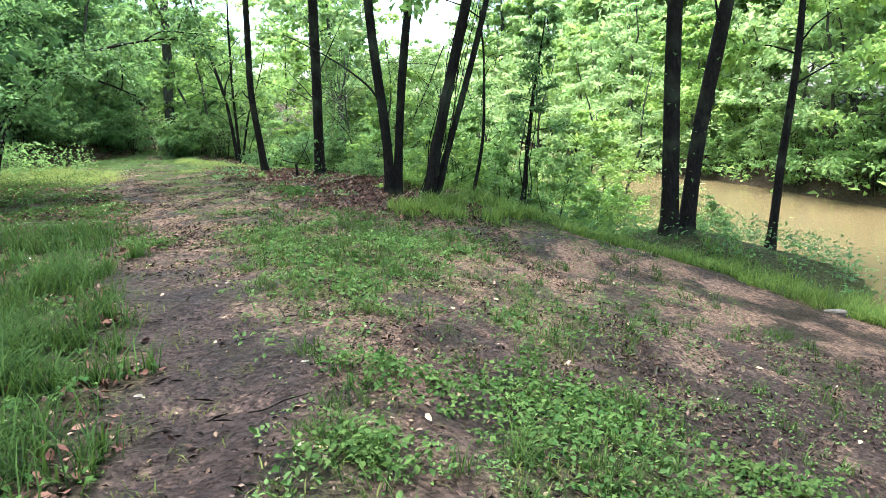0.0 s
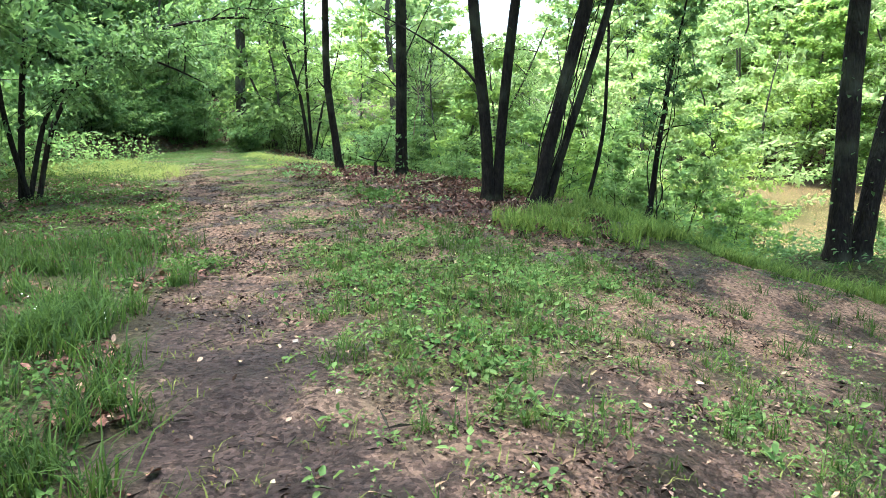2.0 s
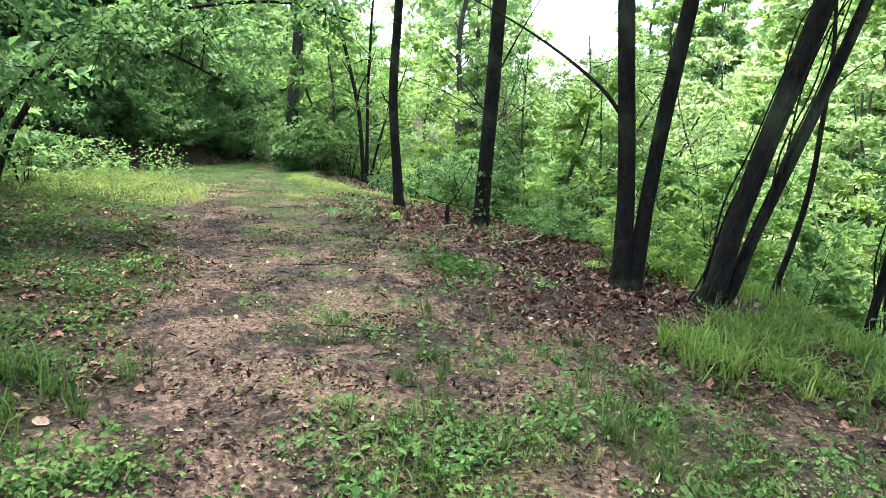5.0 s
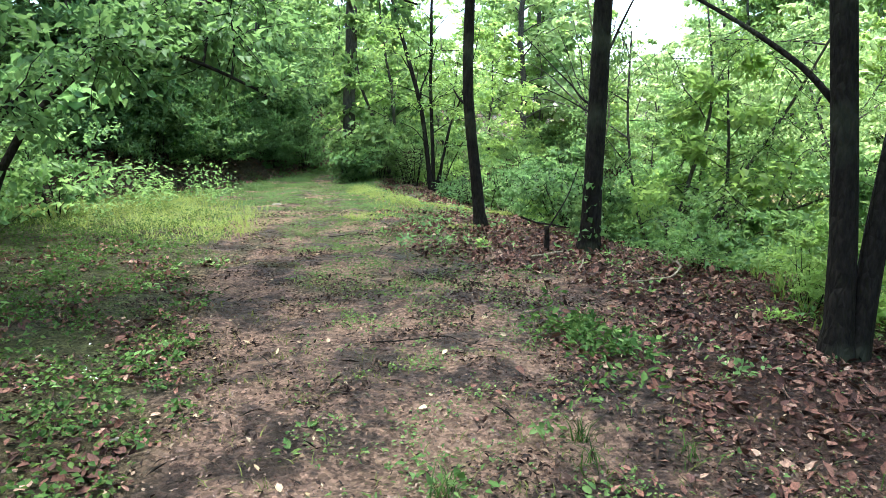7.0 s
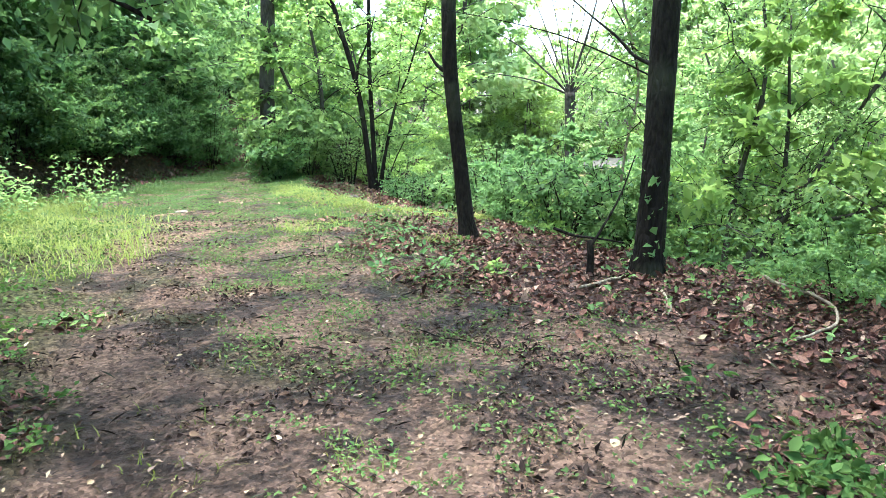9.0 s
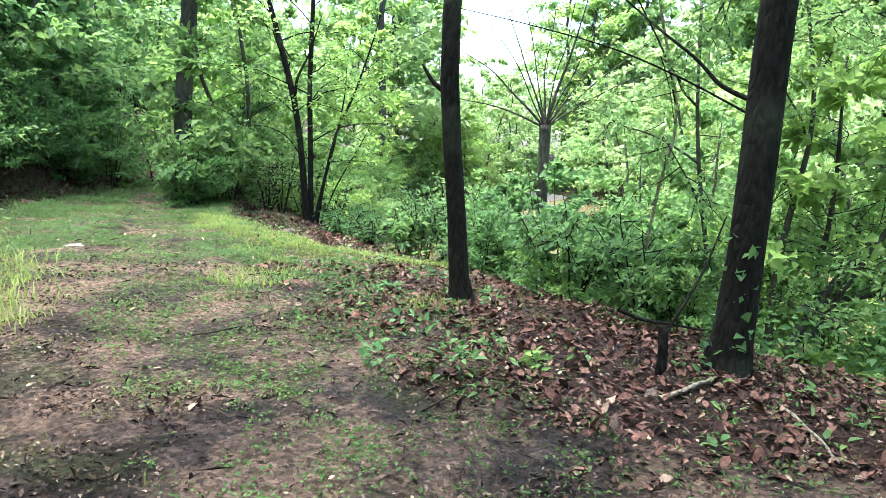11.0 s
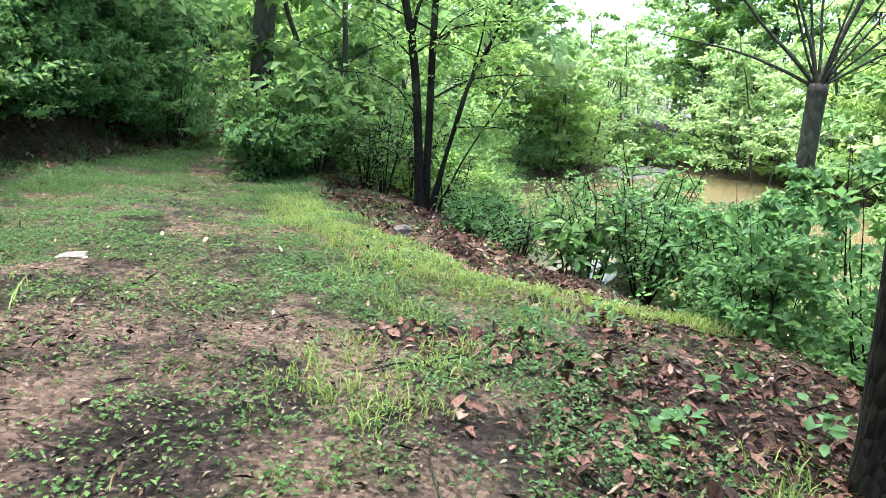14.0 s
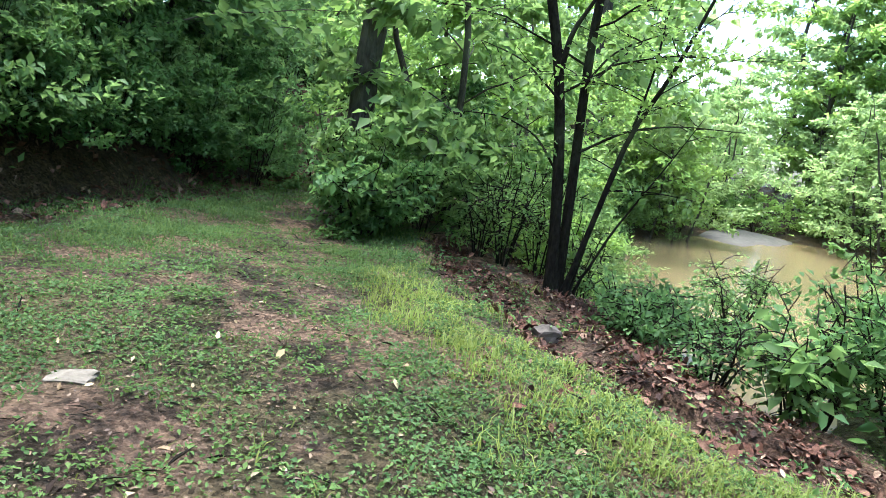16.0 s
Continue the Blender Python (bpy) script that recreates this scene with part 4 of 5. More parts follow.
for k, (x, y, h, r_) in enumerate(((-9.0, 27.2, 1.6, .5), (-9.5, 26.9, 1.5, .5), (-9.9, 26.6, 1.3, .5), (-10.3, 26.9, 1.2, .5))):
    open_bush(x, y, h, r_, 9, 520 + k, "thicket of thin grey stems with few leaves", LEAF_FRESH, 4, .07)
open_bush(-11.6, 25.9, 1.1, .9, 10, 530, "broad bush with low dark stems at the bend", LEAF_DEEP, 12, .11)
open_bush(-12.1, 26.6, 1.5, 1.0, 10, 531, "spreading bush with layered leaves at the bend", LEAF_FRESH, 12, .12)
open_bush(-4.3, 19.9, 1.2, .8, 9, 532, "shady bush behind dead leaves on the bank", LEAF_DEEP, 14, .085)
open_bush(-3.6, 19.3, 1.1, .7, 9, 533, "shady low bush under the bank trees", LEAF_DEEP, 14, .085)



# bare vine hanging from the crowns over the bank
hang = tagged(new("hanging_vine"), "pale bare vine hanging over dense bushes", "vine")
put(hang, -3.64, 19.5)
hz = float(land(-3.64, 19.5))
limb_part("stem", [(0, 0, -.05), (0, 0, .3 - hz), (.03, 0, .7 - hz), (.1, 0, 1.27 - hz), (.2, 0, 1.63 - hz), (.18, 0, 2.05 - hz), (-.05, 0, 2.8 - hz), (-.3, -.2, 4.2 - hz), (-.1, -.9, 6.2 - hz)], .018, .012, BARK_PALE, hang, 6)
limb_part("branch", [(.18, 0, 1.95 - hz), (.05, 0, 2.4 - hz), (-.3, .05, 3.0 - hz)], .014, .006, BARK, hang, 5)

# ---- small solid things ----
def slab(name, x, y, sx, sy, h, turn, material, seed, label, category):
    """A rough flat stone."""
    rng = np.random.default_rng(seed)
    bm = bmesh.new()
    bmesh.ops.create_icosphere(bm, subdivisions=3, radius=1)
    for v in bm.verts:
        c = v.co
        k = 1 / max(abs(c.x), abs(c.y), abs(c.z) * .8, .3) * .8
        n = noise.noise(c * 2.3 + Vector((seed, 0, 0))) * .16
        v.co = Vector((c.x * k * sx * (1 + n), c.y * k * sy * (1 + n), c.z * h * (1 + n * 2)))
    me = bpy.data.meshes.new(name)
    bm.to_mesh(me)
    bm.free()
    me.materials.append(material)
    ob = new(name, me)
    ob.location = (x, y, float(land(x, y)) + h * .25)
    ob.rotation_euler = (rng.normal(0, .05), rng.normal(0, .05), turn)
    return tagged(ob, label, category)


slab("stone", -10.58, 20.68, .14, .085, .035, .3, STONE, 3, "flat pale stone slab lying in thin grass", "stone")
slab("rock", -8.8, 23.85, .13, .10, .10, .6, ROCK, 5, "grey-brown rock half buried in the ditch bank", "rock")
slab("rock", -9.35, 24.05, .07, .05, .05, 1.6, ROCK, 6, "small grey-brown rock in the ditch bank", "rock")
slab("stone", 6.15, 10.7, .18, .09, .05, -.4, STONE, 8, "pale flat stone on red mud near water", "stone")
for k, (x, y) in enumerate(((-.55, 4.2), (.3, 4.7), (-1.1, 6.7), (1.9, 5.2), (-4.9, 11.0), (-10.2, 19.3), (-9.6, 19.6))):
    slab("pebble", x, y, .03, .022, .012, k, STONE, 20 + k, "small pale pebble pressed into the trail", "pebble")


def stick(pts, r, material, label, name="stick", lift=.02):
    v, f = [], []
    rng = np.random.default_rng(int(abs(pts[0][0]) * 1000))
    p = np.array([(x, y, 0) for x, y in pts], float)
    t = np.linspace(0, len(p) - 1, len(p) * 5)
    q = np.stack([np.interp(t, np.arange(len(p)), p[:, k]) for k in range(3)], -1)
    for _ in range(4):
        q[1:-1] = (q[:-2] + 2 * q[1:-1] + q[2:]) / 4
    q[:, 2] = land(q[:, 0], q[:, 1]) + lift + r * .6
    q -= q[0]
    tube(v, f, q, np.linspace(r, r * .5, len(q)), 6, rng, .15)
    ob = finish(name, v, f, material, smooth=True)
    ob.location = (pts[0][0], pts[0][1], float(land(*pts[0])) + lift + r * .6)
    return tagged(ob, label, "stick" if name == "stick" else name)


stick([(-2.45, 17.0), (-2.15, 16.4), (-2.2, 15.8), (-2.6, 15.3)], .016, BARK_PALE, "pale bare vine curving over dead leaves", "vine", .07)
stick([(-4.0, 16.7), (-3.7, 16.95), (-3.45, 17.2)], .018, BARK_PALE, "short pale stick at a trunk foot")
stick([(-3.3, 16.6), (-3.25, 16.2), (-3.3, 15.9)], .012, BARK_PALE, "short pale stick on leaf litter")
for pts in ([(-7.3, 17.3), (-7.0, 17.6), (-6.7, 17.55)], [(-7.2, 18.6), (-7.0, 18.2), (-7.05, 17.9)], [(-6.6, 18.7), (-6.2, 18.4)], [(-7.7, 19.3), (-7.2, 19.8)], [(-6.5, 19.9), (-6.1, 19.3)],
            [(-3.0, 10.9), (-2.5, 11.1), (-2.1, 10.9)], [(-5.6, 11.2), (-5.2, 11.0)], [(-.5, 8.4), (.1, 8.7)], [(-4.3, 12.9), (-3.8, 13.2), (-3.3, 13.0)], [(.2, 4.0), (.5, 4.2)], [(-5.0, 15.3), (-4.4, 15.1)], [(-6.0, 21.4), (-5.3, 21.3)], [(-5.4, 16.2), (-5.0, 16.9)]):
    stick(pts, .006, BARK, "thin dark fallen stick on the trail")

stump = tagged(new("stump"), "dark rotten stump with a dead side branch", "stump")
put(stump, -3.9, 17.2)
limb_part("post", [(0, 0, -.2), (.015, 0, .16), (0, .02, .34)], .04, .03, BARK, stump, 9)
limb_part("branch", [(-.32, -.08, .46), (-.15, 0, .38), (.05, .02, .36), (.3, .1, .31)], .016, .008, BARK, stump, 6)
limb_part("branch", [(.02, 0, .3), (.25, .1, .7), (.38, .15, 1.1)], .014, .005, BARK, stump, 5)

# sandbar at the far end of the pond
sv, sf = [], []
nu, nv = 24, 8
for i in range(nu):
    for j in range(nv):
        a, r_ = i / nu * 6.283, j / (nv - 1)
        w = 1 + .2 * math.sin(3 * a + 1) + .1 * math.sin(7 * a)
        sv.append((math.cos(a) * 3.0 * r_ * w, math.sin(a) * 5.5 * r_ * w, .28 * (1 - r_ ** 2) - .2 * r_ ** 2))
for i in range(nu):
    for j in range(nv - 1):
        a, b2 = i * nv + j, ((i + 1) % nu) * nv + j
        sf.append((a, b2, b2 + 1, a + 1))
sandbar = tagged(finish("sandbar", sv, sf, SAND, smooth=True), "pale gravel sandbar in muddy water", "sandbar", kind="structure")
sandbar.location = (-4.6, 58, WATER_Z + .05)

# old bench seen through the thicket
bench = tagged(new("bench"), "weathered plank bench behind the bushes", "bench")
put(bench, -12.2, 34.6, .5)
for k in range(3):
    limb_part("plank", [(-.8, -.17 + .17 * k, .46), (.8, -.17 + .17 * k, .46)], .07, .07, BARK_PALE, bench, 4)
for sx in (-.6, .6):
    for sy in (-.15, .15):
        limb_part("leg", [(sx, sy, -.2), (sx, sy, .42)], .05, .05, BARK_GREY, bench, 4)

# ---- grass, weeds and litter ----
def scatter(n, box, want, rng, clump=0.0, per=1):
    """Points in the box, kept by the chance that want gives; per points to a clump."""
    x, y = rng.uniform(box[0], box[1], n), rng.uniform(box[2], box[3], n)
    g, m, z = cover(x, y)
    keep = rng.uniform(0, 1, n) < want(x, y, g, m, z)
    x, y = x[keep], y[keep]
    if per > 1:
        x, y = np.repeat(x, per) + rng.normal(0, clump, len(x) * per), np.repeat(y, per) + rng.normal(0, clump, len(y) * per)
    return x, y


def blades(name, x, y, lo, hi, width, rng, material, label, droop=.5):
    n = len(x)
    z = land(x, y) - .01
    h = rng.uniform(lo, hi, n)
    az = rng.uniform(0, 6.283, n)
    d = np.stack([np.cos(az), np.sin(az), np.zeros(n)], -1)
    s = np.stack([-np.sin(az), np.cos(az), np.zeros(n)], -1) * (width * rng.uniform(.6, 1.3, n))[:, None]
    ln = (h * droop * rng.uniform(.2, 1.4, n))[:, None]
    root = np.stack([x, y, z], -1)
    mid = root + d * ln * .35 + np.array([0, 0, 1.0]) * (h * .62)[:, None]
    tip = root + d * ln * 1.1 + np.array([0, 0, 1.0]) * h[:, None] * rng.uniform(.75, 1.0, (n, 1))
    v = np.stack([root - s, root + s, mid - s * .8, mid + s * .8, tip], 1)
    return tagged(new(name, quads_mesh(name, v, [(0, 1, 3, 2), (2, 3, 4)], material)), label, "grass", kind="stuff")


def sprigs(name, x, y, height, reach, per, leaf, rng, material, label, category="weeds", wide=.5, flat=.45, fine=False):
    """Low broad-leaved plants."""
    n = len(x)
    z = land(x, y)
    k = n * per
    az = rng.uniform(0, 6.283, k)
    r_ = reach * np.sqrt(rng.uniform(.02, 1, k))
    hh = height * rng.uniform(.15, 1.0, k)
    sc = np.repeat(rng.uniform(.5, 1.3, n), per)
    at = np.stack([np.repeat(x, per) + np.cos(az) * r_ * sc, np.repeat(y, per) + np.sin(az) * r_ * sc, np.repeat(z, per) + hh * sc], -1)
    out = np.stack([np.cos(az), np.sin(az), np.full(k, .25)], -1)
    return tagged(new(name, leaf_cloud(name, at, out, leaf, rng, material, flat=flat, wide=wide, fine=fine)), label, category, kind="stuff")


rng = np.random.default_rng(9)
NEAR = (-14, 7, -1, 30)
def tufts(name, n, box, want, per, clump, lo, hi, width, material, label, droop=.8):
    """Grass in separate clumps of differing size."""
    x, y = scatter(n, box, want, rng)
    k = rng.integers(per // 3, per, len(x))
    c = np.repeat(rng.uniform(.4, 1.2, len(x)), k) * clump
    x, y = np.repeat(x, k) + rng.normal(0, 1, len(c)) * c, np.repeat(y, k) + rng.normal(0, 1, len(c)) * c
    return blades(name, x, y, lo, hi, width, rng, material, label, droop)


tufts("tall_grass", 8000, (-7, 2, -1, 11), lambda x, y, g, m, z: z["verge"] * step(3.4, .2, z["l"]) * (.10 + .35 * step(6.5, 4.5, y) + .8 * step(.46, .6, vnoise(x, y, 2.4, 71))) * (1 - step(8.0, 10.0, y)), 50, .06, .06, .30, .0048, GRASS, "lush arching grass tufts on the verge", 1.0)
tufts("grass_tufts", 4200, (-3, 6, 0, 12), lambda x, y, g, m, z: np.clip(z["strip"] * .55 + (z["l"] < -.9) * (z["u"] < 5) * (z["e"] < 0) * .09, 0, 1), 34, .05, .04, .17, .0038, GRASS, "separate grass tufts on the trail", 1.1)
x, y = scatter(60000, NEAR, lambda x, y, g, m, z: np.clip(z["strip"] * .7 + (z["l"] < 0) * (y < 13) * (z["u"] < 2.5) * .16 + (y > 12) * (z["u"] < .5) * (z["l"] < .2) * .13 * step(.42, .6, z["n2"]), 0, 1), rng, .05, 7)
blades("short_grass", x, y, .015, .07, .0035, rng, GRASS_DRY, "thin short grass growing through the trail", 1.4)
x, y = scatter(56000, (-14.8, -5, 16, 29), lambda x, y, g, m, z: np.clip(z["lawn"] * (.25 + .75 * step(.35, .6, z["n2"])), 0, 1) * .8, rng, .05, 5)
blades("lawn_grass", x, y, .01, .045, .0034, rng, GRASS_LAWN, "short green grass over the far trail", 1.4)
tufts("bank_grass", 5200, (-1.4, 9.5, 8, 17), lambda x, y, g, m, z: z["bank"] * step(3.2, .6, z["e"]) * step(.32, .55, vnoise(x, y, 1.7, 62)) * .6, 26, .07, .10, .34, .006, GRASS_BANK, "bright long grass along the bank edge", .8)
x, y = scatter(5200, (-10.8, -5.4, 19.5, 25), lambda x, y, g, m, z: step(.5, .2, z["rib"]) * (.4 + .6 * step(.35, .55, z["n2"])), rng)
sprigs("rib_weeds", x, y, .06, .07, 10, .022, rng, GRASS_YELLOW, "fine yellow-green weeds on the rib of the ditch", wide=.5, flat=.4)
x, y = scatter(2600, (-11, -5.4, 20, 27), lambda x, y, g, m, z: step(.7, .3, z["dd"]) * .22 * step(.45, .6, vnoise(x, y, 1.9, 92)), rng)
sprigs("ditch_weeds", x, y, .10, .10, 12, .04, rng, WEED_BRIGHT, "green weeds growing out of the leafy ditch", wide=.5)
tufts("yellow_grass", 5200, (-11.5, -5, 18.5, 27), lambda x, y, g, m, z: np.clip(step(.5, .15, z["rib"]) + .35 * step(-1.2, -.2, z["u"]) * step(1.0, .4, z["u"]) * step(.5, .66, z["n2"]) + .5 * step(.75, .4, np.hypot(x + 7.7, y - 19.3)), 0, 1) * step(.75, .45, 1 - z["dd"]) * .9, 24, .06, .025, .12, .0036, GRASS_YELLOW, "yellow-green grass along the ditch edge", .9)
x, y = scatter(16000, (-14.5, -8.5, 15.5, 25), lambda x, y, g, m, z: np.clip(step(-1.2, .4, z["l"]) * step(15.5, 18, y), 0, 1) * .5, rng, .06, 5)
blades("meadow_grass", x, y, .05, .19, .0042, rng, GRASS_YELLOW, "bright loose grass beside the trail", 1.3)

x, y = scatter(18000, (-15.8, -9.8, 21.5, 32), lambda x, y, g, m, z: z["lawn"] * step(21.5, 24.5, y - .8 * (x + 12)) * (z["u"] < -.7) * (beside(x, y, HILL)[0] > -.3) * (.25 + .6 * step(.35, .6, z["n2"])), rng, .06, 5)
blades("far_grass", x, y, .03, .10, .006, rng, GRASS_LAWN, "loose green grass where the trail bends", .9)
def weed(x, y, height, reach, leaves, leaf, material, label):
    """One broad-leaved plant."""
    return sprigs("weed", np.array([x]), np.array([y]), height, reach, leaves, leaf, rng, material, label, wide=.6, flat=.3, fine=True)


for x, y, h, r_, lf in ((-5.8, 16.9, .16, .13, .08), (-5.6, 17.4, .15, .14, .07), (-5.35, 17.25, .12, .1, .07), (-5.3, 16.75, .12, .12, .08), (-5.9, 17.15, .12, .1, .07), (-5.05, 17.5, .14, .1, .06), (-6.15, 19.4, .2, .14, .08), (-6.3, 19.2, .2, .12, .07),
                        (-5.45, 18.8, .14, .12, .07), (-5.9, 19.8, .25, .2, .08), (-5.1, 19.0, .22, .2, .08), (-5.6, 19.5, .3, .2, .08), (-6.7, 23.6, .26, .2, .12), (-6.5, 20.9, .22, .15, .07), (-6.9, 20.3, .2, .1, .06)):
    weed(x, y, h, r_, 16, lf, WEED_BRIGHT, "young broad-leaved weed in dead leaves")
weed(-4.76, 17.1, .26, .14, 34, .06, LEAF_SPRING, "yellow-green sapling sprout in dead leaves")
x, y = rng.normal(-2.75, .2, 55), rng.normal(13.5, .38, 55)
sprigs("weed_patch", x + (13.5 - y) * .55, y, .13, .10, 12, .06, rng, WEED, "bright leafy weed patch on the trail edge", wide=.55, fine=True)
for cx, cy, n, w in ((1.6, 4.55, 60, .35), (2.0, 4.95, 50, .3), (1.0, 3.5, 34, .14), (2.45, 3.65, 36, .18), (3.15, 4.3, 36, .2), (.8, 4.6, 26, .2), (-2.95, 8.5, 40, .22)):
    sprigs("clover_clump", rng.normal(cx, w, n), rng.normal(cy, w * .7, n), .11, .09, 16, .04, rng, WEED, "dense clump of small clover-like leaves", wide=.7)
x, y = scatter(17000, (-10, 6, -1, 16), lambda x, y, g, m, z: np.clip(z["strip"] * .5 * step(.5, .6, z["n"]) + z["verge"] * .4 * step(.6, .4, vnoise(x, y, 3.4, 71)) + z["bank"] * .3, 0, 1), rng)
sprigs("clover_weeds", x, y, .07, .10, 12, .042, rng, WEED, "low clover-like weeds in the grass", wide=.8)
x, y = scatter(80000, (-13, 5, 0, 26), lambda x, y, g, m, z: (z["u"] < 5) * (z["e"] < .2) * (z["l"] < 0) * (1 - .6 * m) * np.clip(.09 + .4 * step(.48, .64, z["n2"]) + .35 * step(13, 15, y) * step(.36, .56, vnoise(x, y, 1.9, 93)) + .9 * z["lawn"], 0, 1) * step(-.6, -1.1, z["l"]) * (1 - .5 * step(3, 4.2, x)), rng)
sprigs("creeping_weeds", x, y, .03, .07, 7, .028, rng, GRASS_LAWN, "tiny creeping weeds on the trodden soil", wide=.6, flat=.3)
x, y = scatter(9000, (-13, -3, 8.5, 19), lambda x, y, g, m, z: z["verge"] * step(8.5, 10.5, y) * (.15 + .45 * step(.4, .6, z["n2"])), rng)
sprigs("verge_weeds", x, y, .11, .13, 11, .042, rng, WEED, "low weeds covering the verge, darkened for its shade", wide=.6)
x, y = scatter(9000, (-10, 1, 10, 24), lambda x, y, g, m, z: np.clip(m * (.012 + .08 * (y < 17) * .3) + .09 * m * step(.56, .7, vnoise(x, y, 1.3, 91)), 0, 1), rng)
sprigs("seedlings", x, y, .13, .12, 8, .06, rng, LEAF_FRESH, "small leafy seedlings among dead leaves", wide=.55, flat=.3, fine=True)
x, y = scatter(20000, (-13, 8, 11, 46), lambda x, y, g, m, z: np.where((y < 16) & (x > -1.5), step(.9, 1.8, z["e"]) * (.15 + .6 * step(.4, .6, z["n"])), step(1.7, 2.6, z["u"] - .55 * step(19.5, 22, y) * (1 - step(26, 27, y)))) * (land(x, y) > WATER_Z - .05) * (np.hypot((x + 6.95) / 1.25, (y - 25.2) / 2.6) > 1) * (np.hypot(x + 7.2, y - 23.3) > 1.0) * .8, rng)
sprigs("undergrowth", x, y, .55, .28, 11, .085, rng, LEAF_DEEP, "dense leafy undergrowth on the pond bank", "undergrowth")
x, y = scatter(5000, (-24, -13, -5, 45), lambda x, y, g, m, z: (-beside(x, y, HILL)[0] > .5) * .8, rng)
sprigs("hill_undergrowth", x, y, .7, .4, 9, .16, rng, LEAF_DEEP, "shady undergrowth on the wooded slope", "undergrowth")
x, y = scatter(6000, (-12, 24, 8, 66), lambda x, y, g, m, z: ((beside(x, y, FAR_SHORE)[0] > .0) & (beside(x, y, FAR_SHORE)[0] < 9)) * .9, rng)
sprigs("far_undergrowth", x, y, 1.0, .7, 8, .28, rng, LEAF_SPRING, "leafy undergrowth across the pond", "undergrowth")
x, y = scatter(130, (-13.8, -11.2, 16.5, 20.5), lambda x, y, g, m, z: .6, rng)
sprigs("tall_weeds", x, y, .75, .16, 26, .09, rng, LEAF_FRESH, "tall blue-green weeds beside the trail")
x, y = scatter(700, (-6, 0, 3, 12), lambda x, y, g, m, z: z["verge"] * step(1.8, .3, z["l"]) * step(.5, .7, z["n"]) * .5, rng)
sprigs("white_flowers", x, y, .30, .06, 5, .013, rng, PETAL, "tiny white daisies in the verge grass", "flowers", .9, .2)
x, y = scatter(230000, (-11, 1, 0, 27), lambda x, y, g, m, z: m * (.55 + .45 * step(.35, .55, z["n2"])), rng)
n = len(x)
at = np.stack([x, y, land(x, y) + rng.uniform(.004, .03, n)], -1)
az = rng.uniform(0, 6.283, n)
out = np.stack([np.cos(az), np.sin(az), rng.normal(.1, .25, n)], -1)
tagged(new("leaf_litter", leaf_cloud("leaf_litter", at, out, .052 * rng.uniform(.4, 1.7, n), rng, LITTER, flat=.42, fold=.12, wide=.6, fine=True)), "brown dead leaves lying thick on the bank", "leaf litter", kind="stuff")
x, y = scatter(330000, (-12, 6, 1, 25), lambda x, y, g, m, z: (1 - .9 * z["wet"]) * (z["u"] < 4.5) * (z["e"] < .2) * (z["l"] < .3) * (.25 + .5 * step(.4, .7, z["n2"])) * (1 - .7 * z["lawn"]), rng)
n = len(x)
at = np.stack([x, y, land(x, y) + .006], -1)
az = rng.uniform(0, 6.283, n)
out = np.stack([np.cos(az), np.sin(az), rng.normal(.1, .2, n)], -1)
tagged(new("leaf_chips", leaf_cloud("leaf_chips", at, out, .019 * rng.uniform(.5, 2.0, n), rng, CHIPS, flat=.4, fold=.12, wide=.5)), "tan bits of leaf and bark strewn on the trail", "leaf litter", kind="stuff")
x, y = scatter(60000, (-12, 5, 1, 25), lambda x, y, g, m, z: (z["u"] < 3.0) * (z["l"] < .6) * .22, rng)
n = len(x)
at = np.stack([x, y, land(x, y) + .007], -1)
az = rng.uniform(0, 6.283, n)
out = np.stack([np.cos(az) * 1.5, np.sin(az) * 1.5, rng.normal(.12, .12, n)], -1)
tagged(new("twig_litter", leaf_cloud("twig_litter", at, out, .075 * rng.uniform(.4, 1.8, n), rng, BARK, flat=.3, fold=.03, wide=.11)), "dark bits of twig and needle on the trail", "leaf litter", kind="stuff")
# dead leaves on the cut foot of the wooded slope
x, y = rng.uniform(-19, -12, 60000), rng.uniform(10, 36, 60000)
hh = -beside(x, y, HILL)[0]
keep = (hh > -.5) & (hh < 2.2) & (rng.uniform(0, 1, 60000) < .5)
x, y = x[keep], y[keep]
n = len(x)
at = np.stack([x, y, land(x, y) + .02], -1)
az = rng.uniform(0, 6.283, n)
out = np.stack([np.cos(az), np.sin(az), rng.normal(.1, .3, n)], -1)
tagged(new("slope_litter", leaf_cloud("slope_litter", at, out, .085 * rng.uniform(.5, 1.5, n), rng, LITTER, flat=.4, fold=.12, wide=.55)), "brown dead leaves on the cut foot of the slope", "leaf litter", kind="stuff")
# single pale fallen leaves
x, y = scatter(9000, (-12, 6, 1, 25), lambda x, y, g, m, z: (z["u"] < 5) * (z["e"] < .3) * (z["l"] < .8) * .3, rng)
n = len(x)
at = np.stack([x, y, land(x, y) + .012], -1)
az = rng.uniform(0, 6.283, n)
out = np.stack([np.cos(az), np.sin(az), rng.normal(.1, .25, n)], -1)
tagged(new("fallen_leaves", leaf_cloud("fallen_leaves", at, out, .04 * rng.uniform(.4, 1.5, n), rng, PALE_LEAF, flat=.4, fold=.1, wide=.6, fine=True)), "pale yellowish fallen leaves dotted over the trail", "leaf litter", kind="stuff")
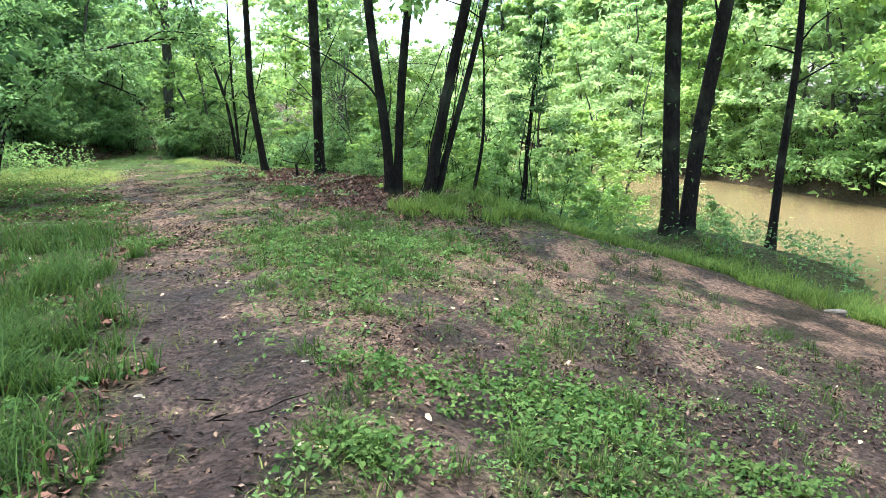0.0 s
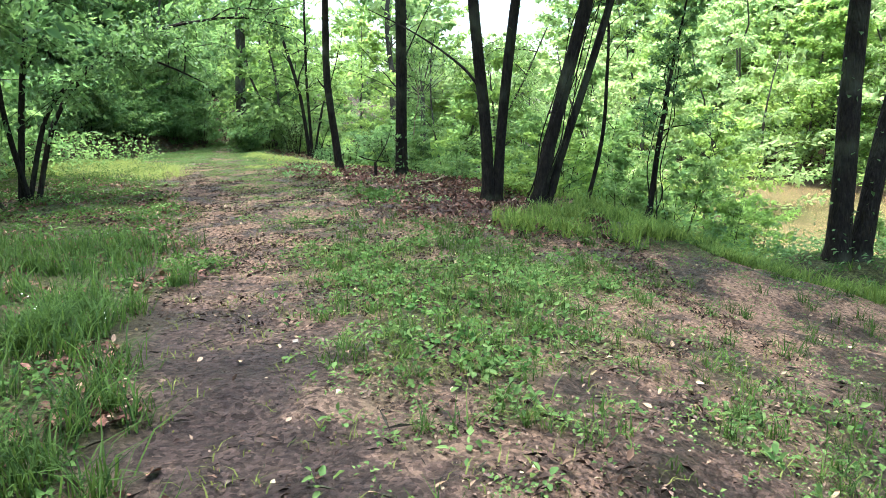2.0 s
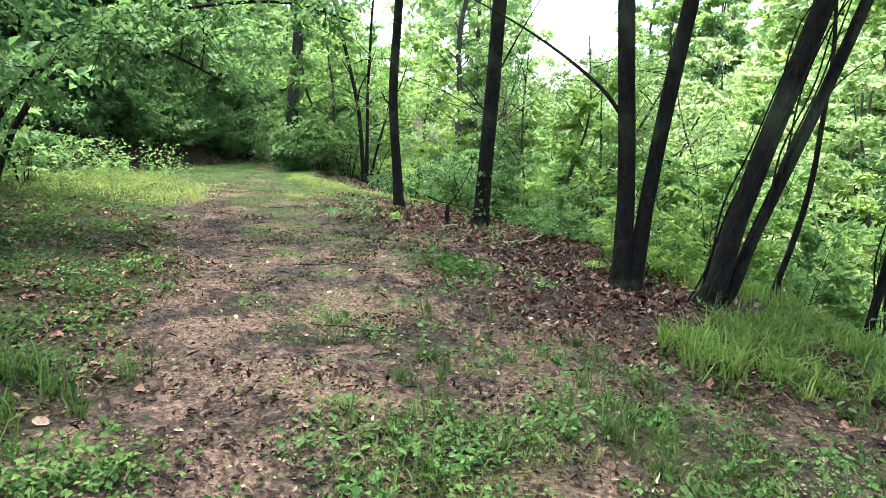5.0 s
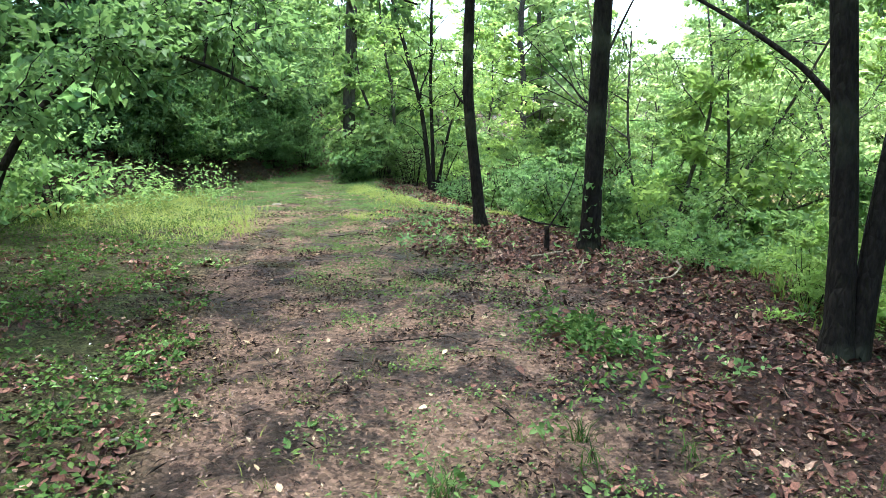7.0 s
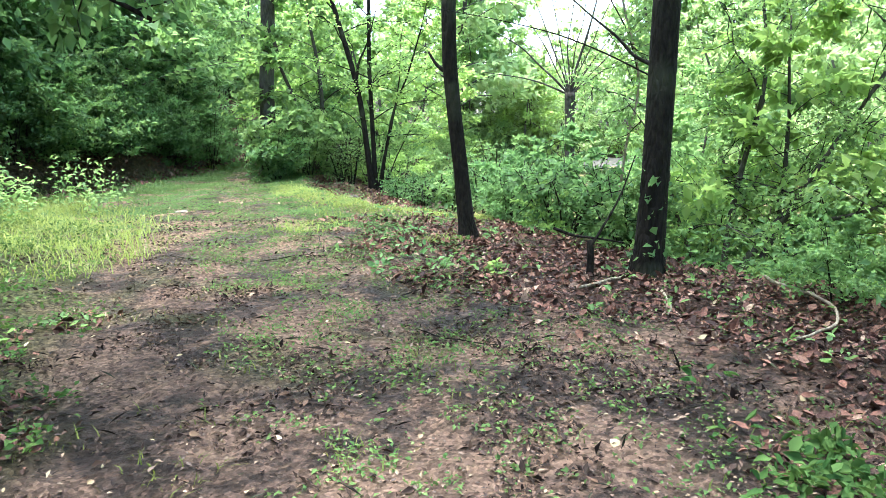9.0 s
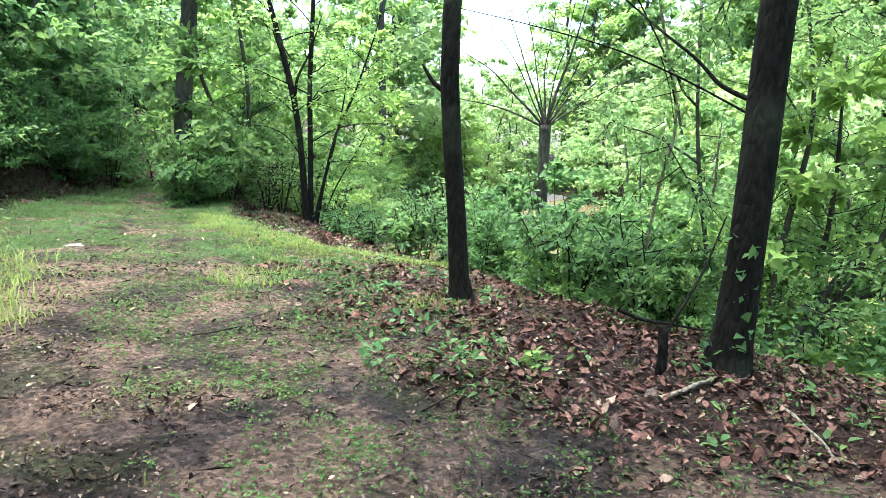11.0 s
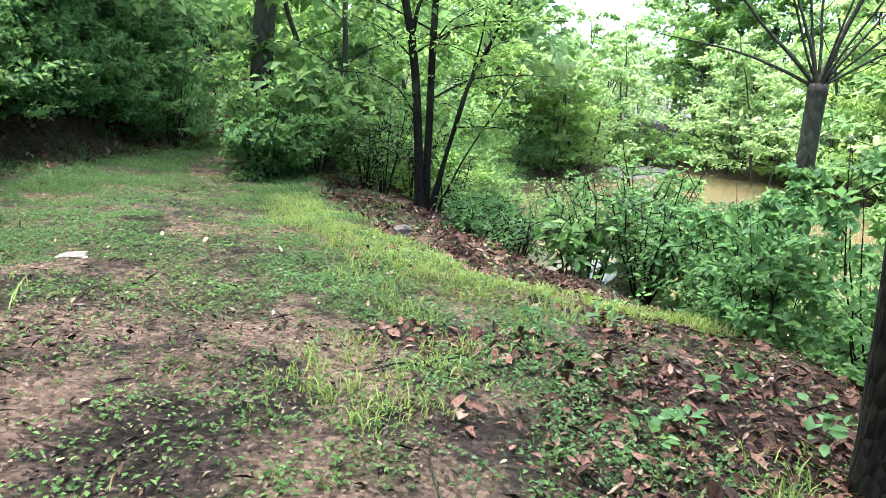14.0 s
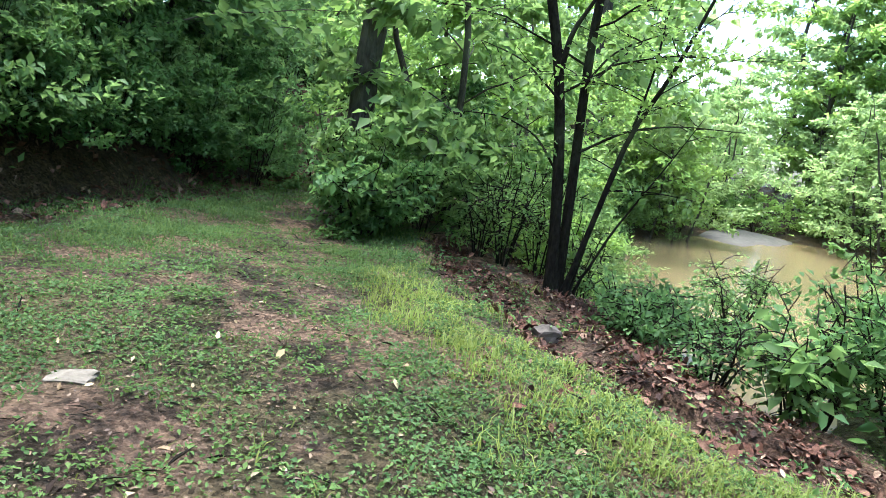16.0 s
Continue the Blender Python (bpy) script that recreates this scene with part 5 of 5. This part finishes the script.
# dark wet leaf bits that lie in drifts on the trail
x, y = scatter(420000, (-11, 6, 1, 20), lambda x, y, g, m, z: (z["u"] < 2.6) * (z["l"] < 2.5) * (1 - .8 * m) * (1 - z["lawn"]) * (1 - .65 * step(15, 18, y)) * (.08 + .85 * step(.47, .62, vnoise(x, y, 1.5, 31) * .6 + vnoise(x, y, 4.5, 32) * .4)) * (1 - .85 * z["wet"] * (x < 1.2)) + .5 * step(2.0, 3.0, x + .2 * (7 - y)) * (y < 8) * (z["e"] < 0) * step(.4, .6, z["n2"]), rng)
n = len(x)
at = np.stack([x, y, land(x, y) + rng.uniform(.003, .014, n)], -1)
az = rng.uniform(0, 6.283, n)
out = np.stack([np.cos(az), np.sin(az), rng.normal(.1, .25, n)], -1)
tagged(new("leaf_drifts", leaf_cloud("leaf_drifts", at, out, .032 * rng.uniform(.4, 1.8, n), rng, MULCH, flat=.45, fold=.12, wide=.45)), "dark wet leaf bits drifted across the trail", "leaf litter", kind="stuff")
x, y = scatter(44000, (-14.8, -5, 16.5, 29), lambda x, y, g, m, z: np.clip(z["lawn"] * 1.1 * (.35 + .65 * step(.4, .6, vnoise(x, y, 3.1, 41))), 0, 1), rng)
sprigs("lawn_weeds", x, y, .03, .07, 7, .026, rng, CLOVER, "low clover carpet over the far trail", wide=.75, flat=.3)
x, y = scatter(16000, (-4, 5, 0, 13), lambda x, y, g, m, z: np.clip(z["strip"] * .34 * step(.52, .66, vnoise(x, y, 1.9, 51)) + .012 * (z["l"] < -.6) * (z["u"] < 2.2), 0, 1), rng)
sprigs("broad_weeds", x, y, .07, .085, 9, .052, rng, GRASS_LAWN, "bright broad-leaved weeds on the trail", wide=.55, flat=.35, fine=True)
tufts("edge_grass", 9000, (-1.4, 8, 8.5, 14), lambda x, y, g, m, z: step(.6, .1, np.abs(z["e"] - .45)) * step(.3, .5, vnoise(x, y, 2.3, 61)) * .55, 26, .05, .05, .24, .0062, GRASS_BANK, "bright long grass at the edge of the trail", 1.3)
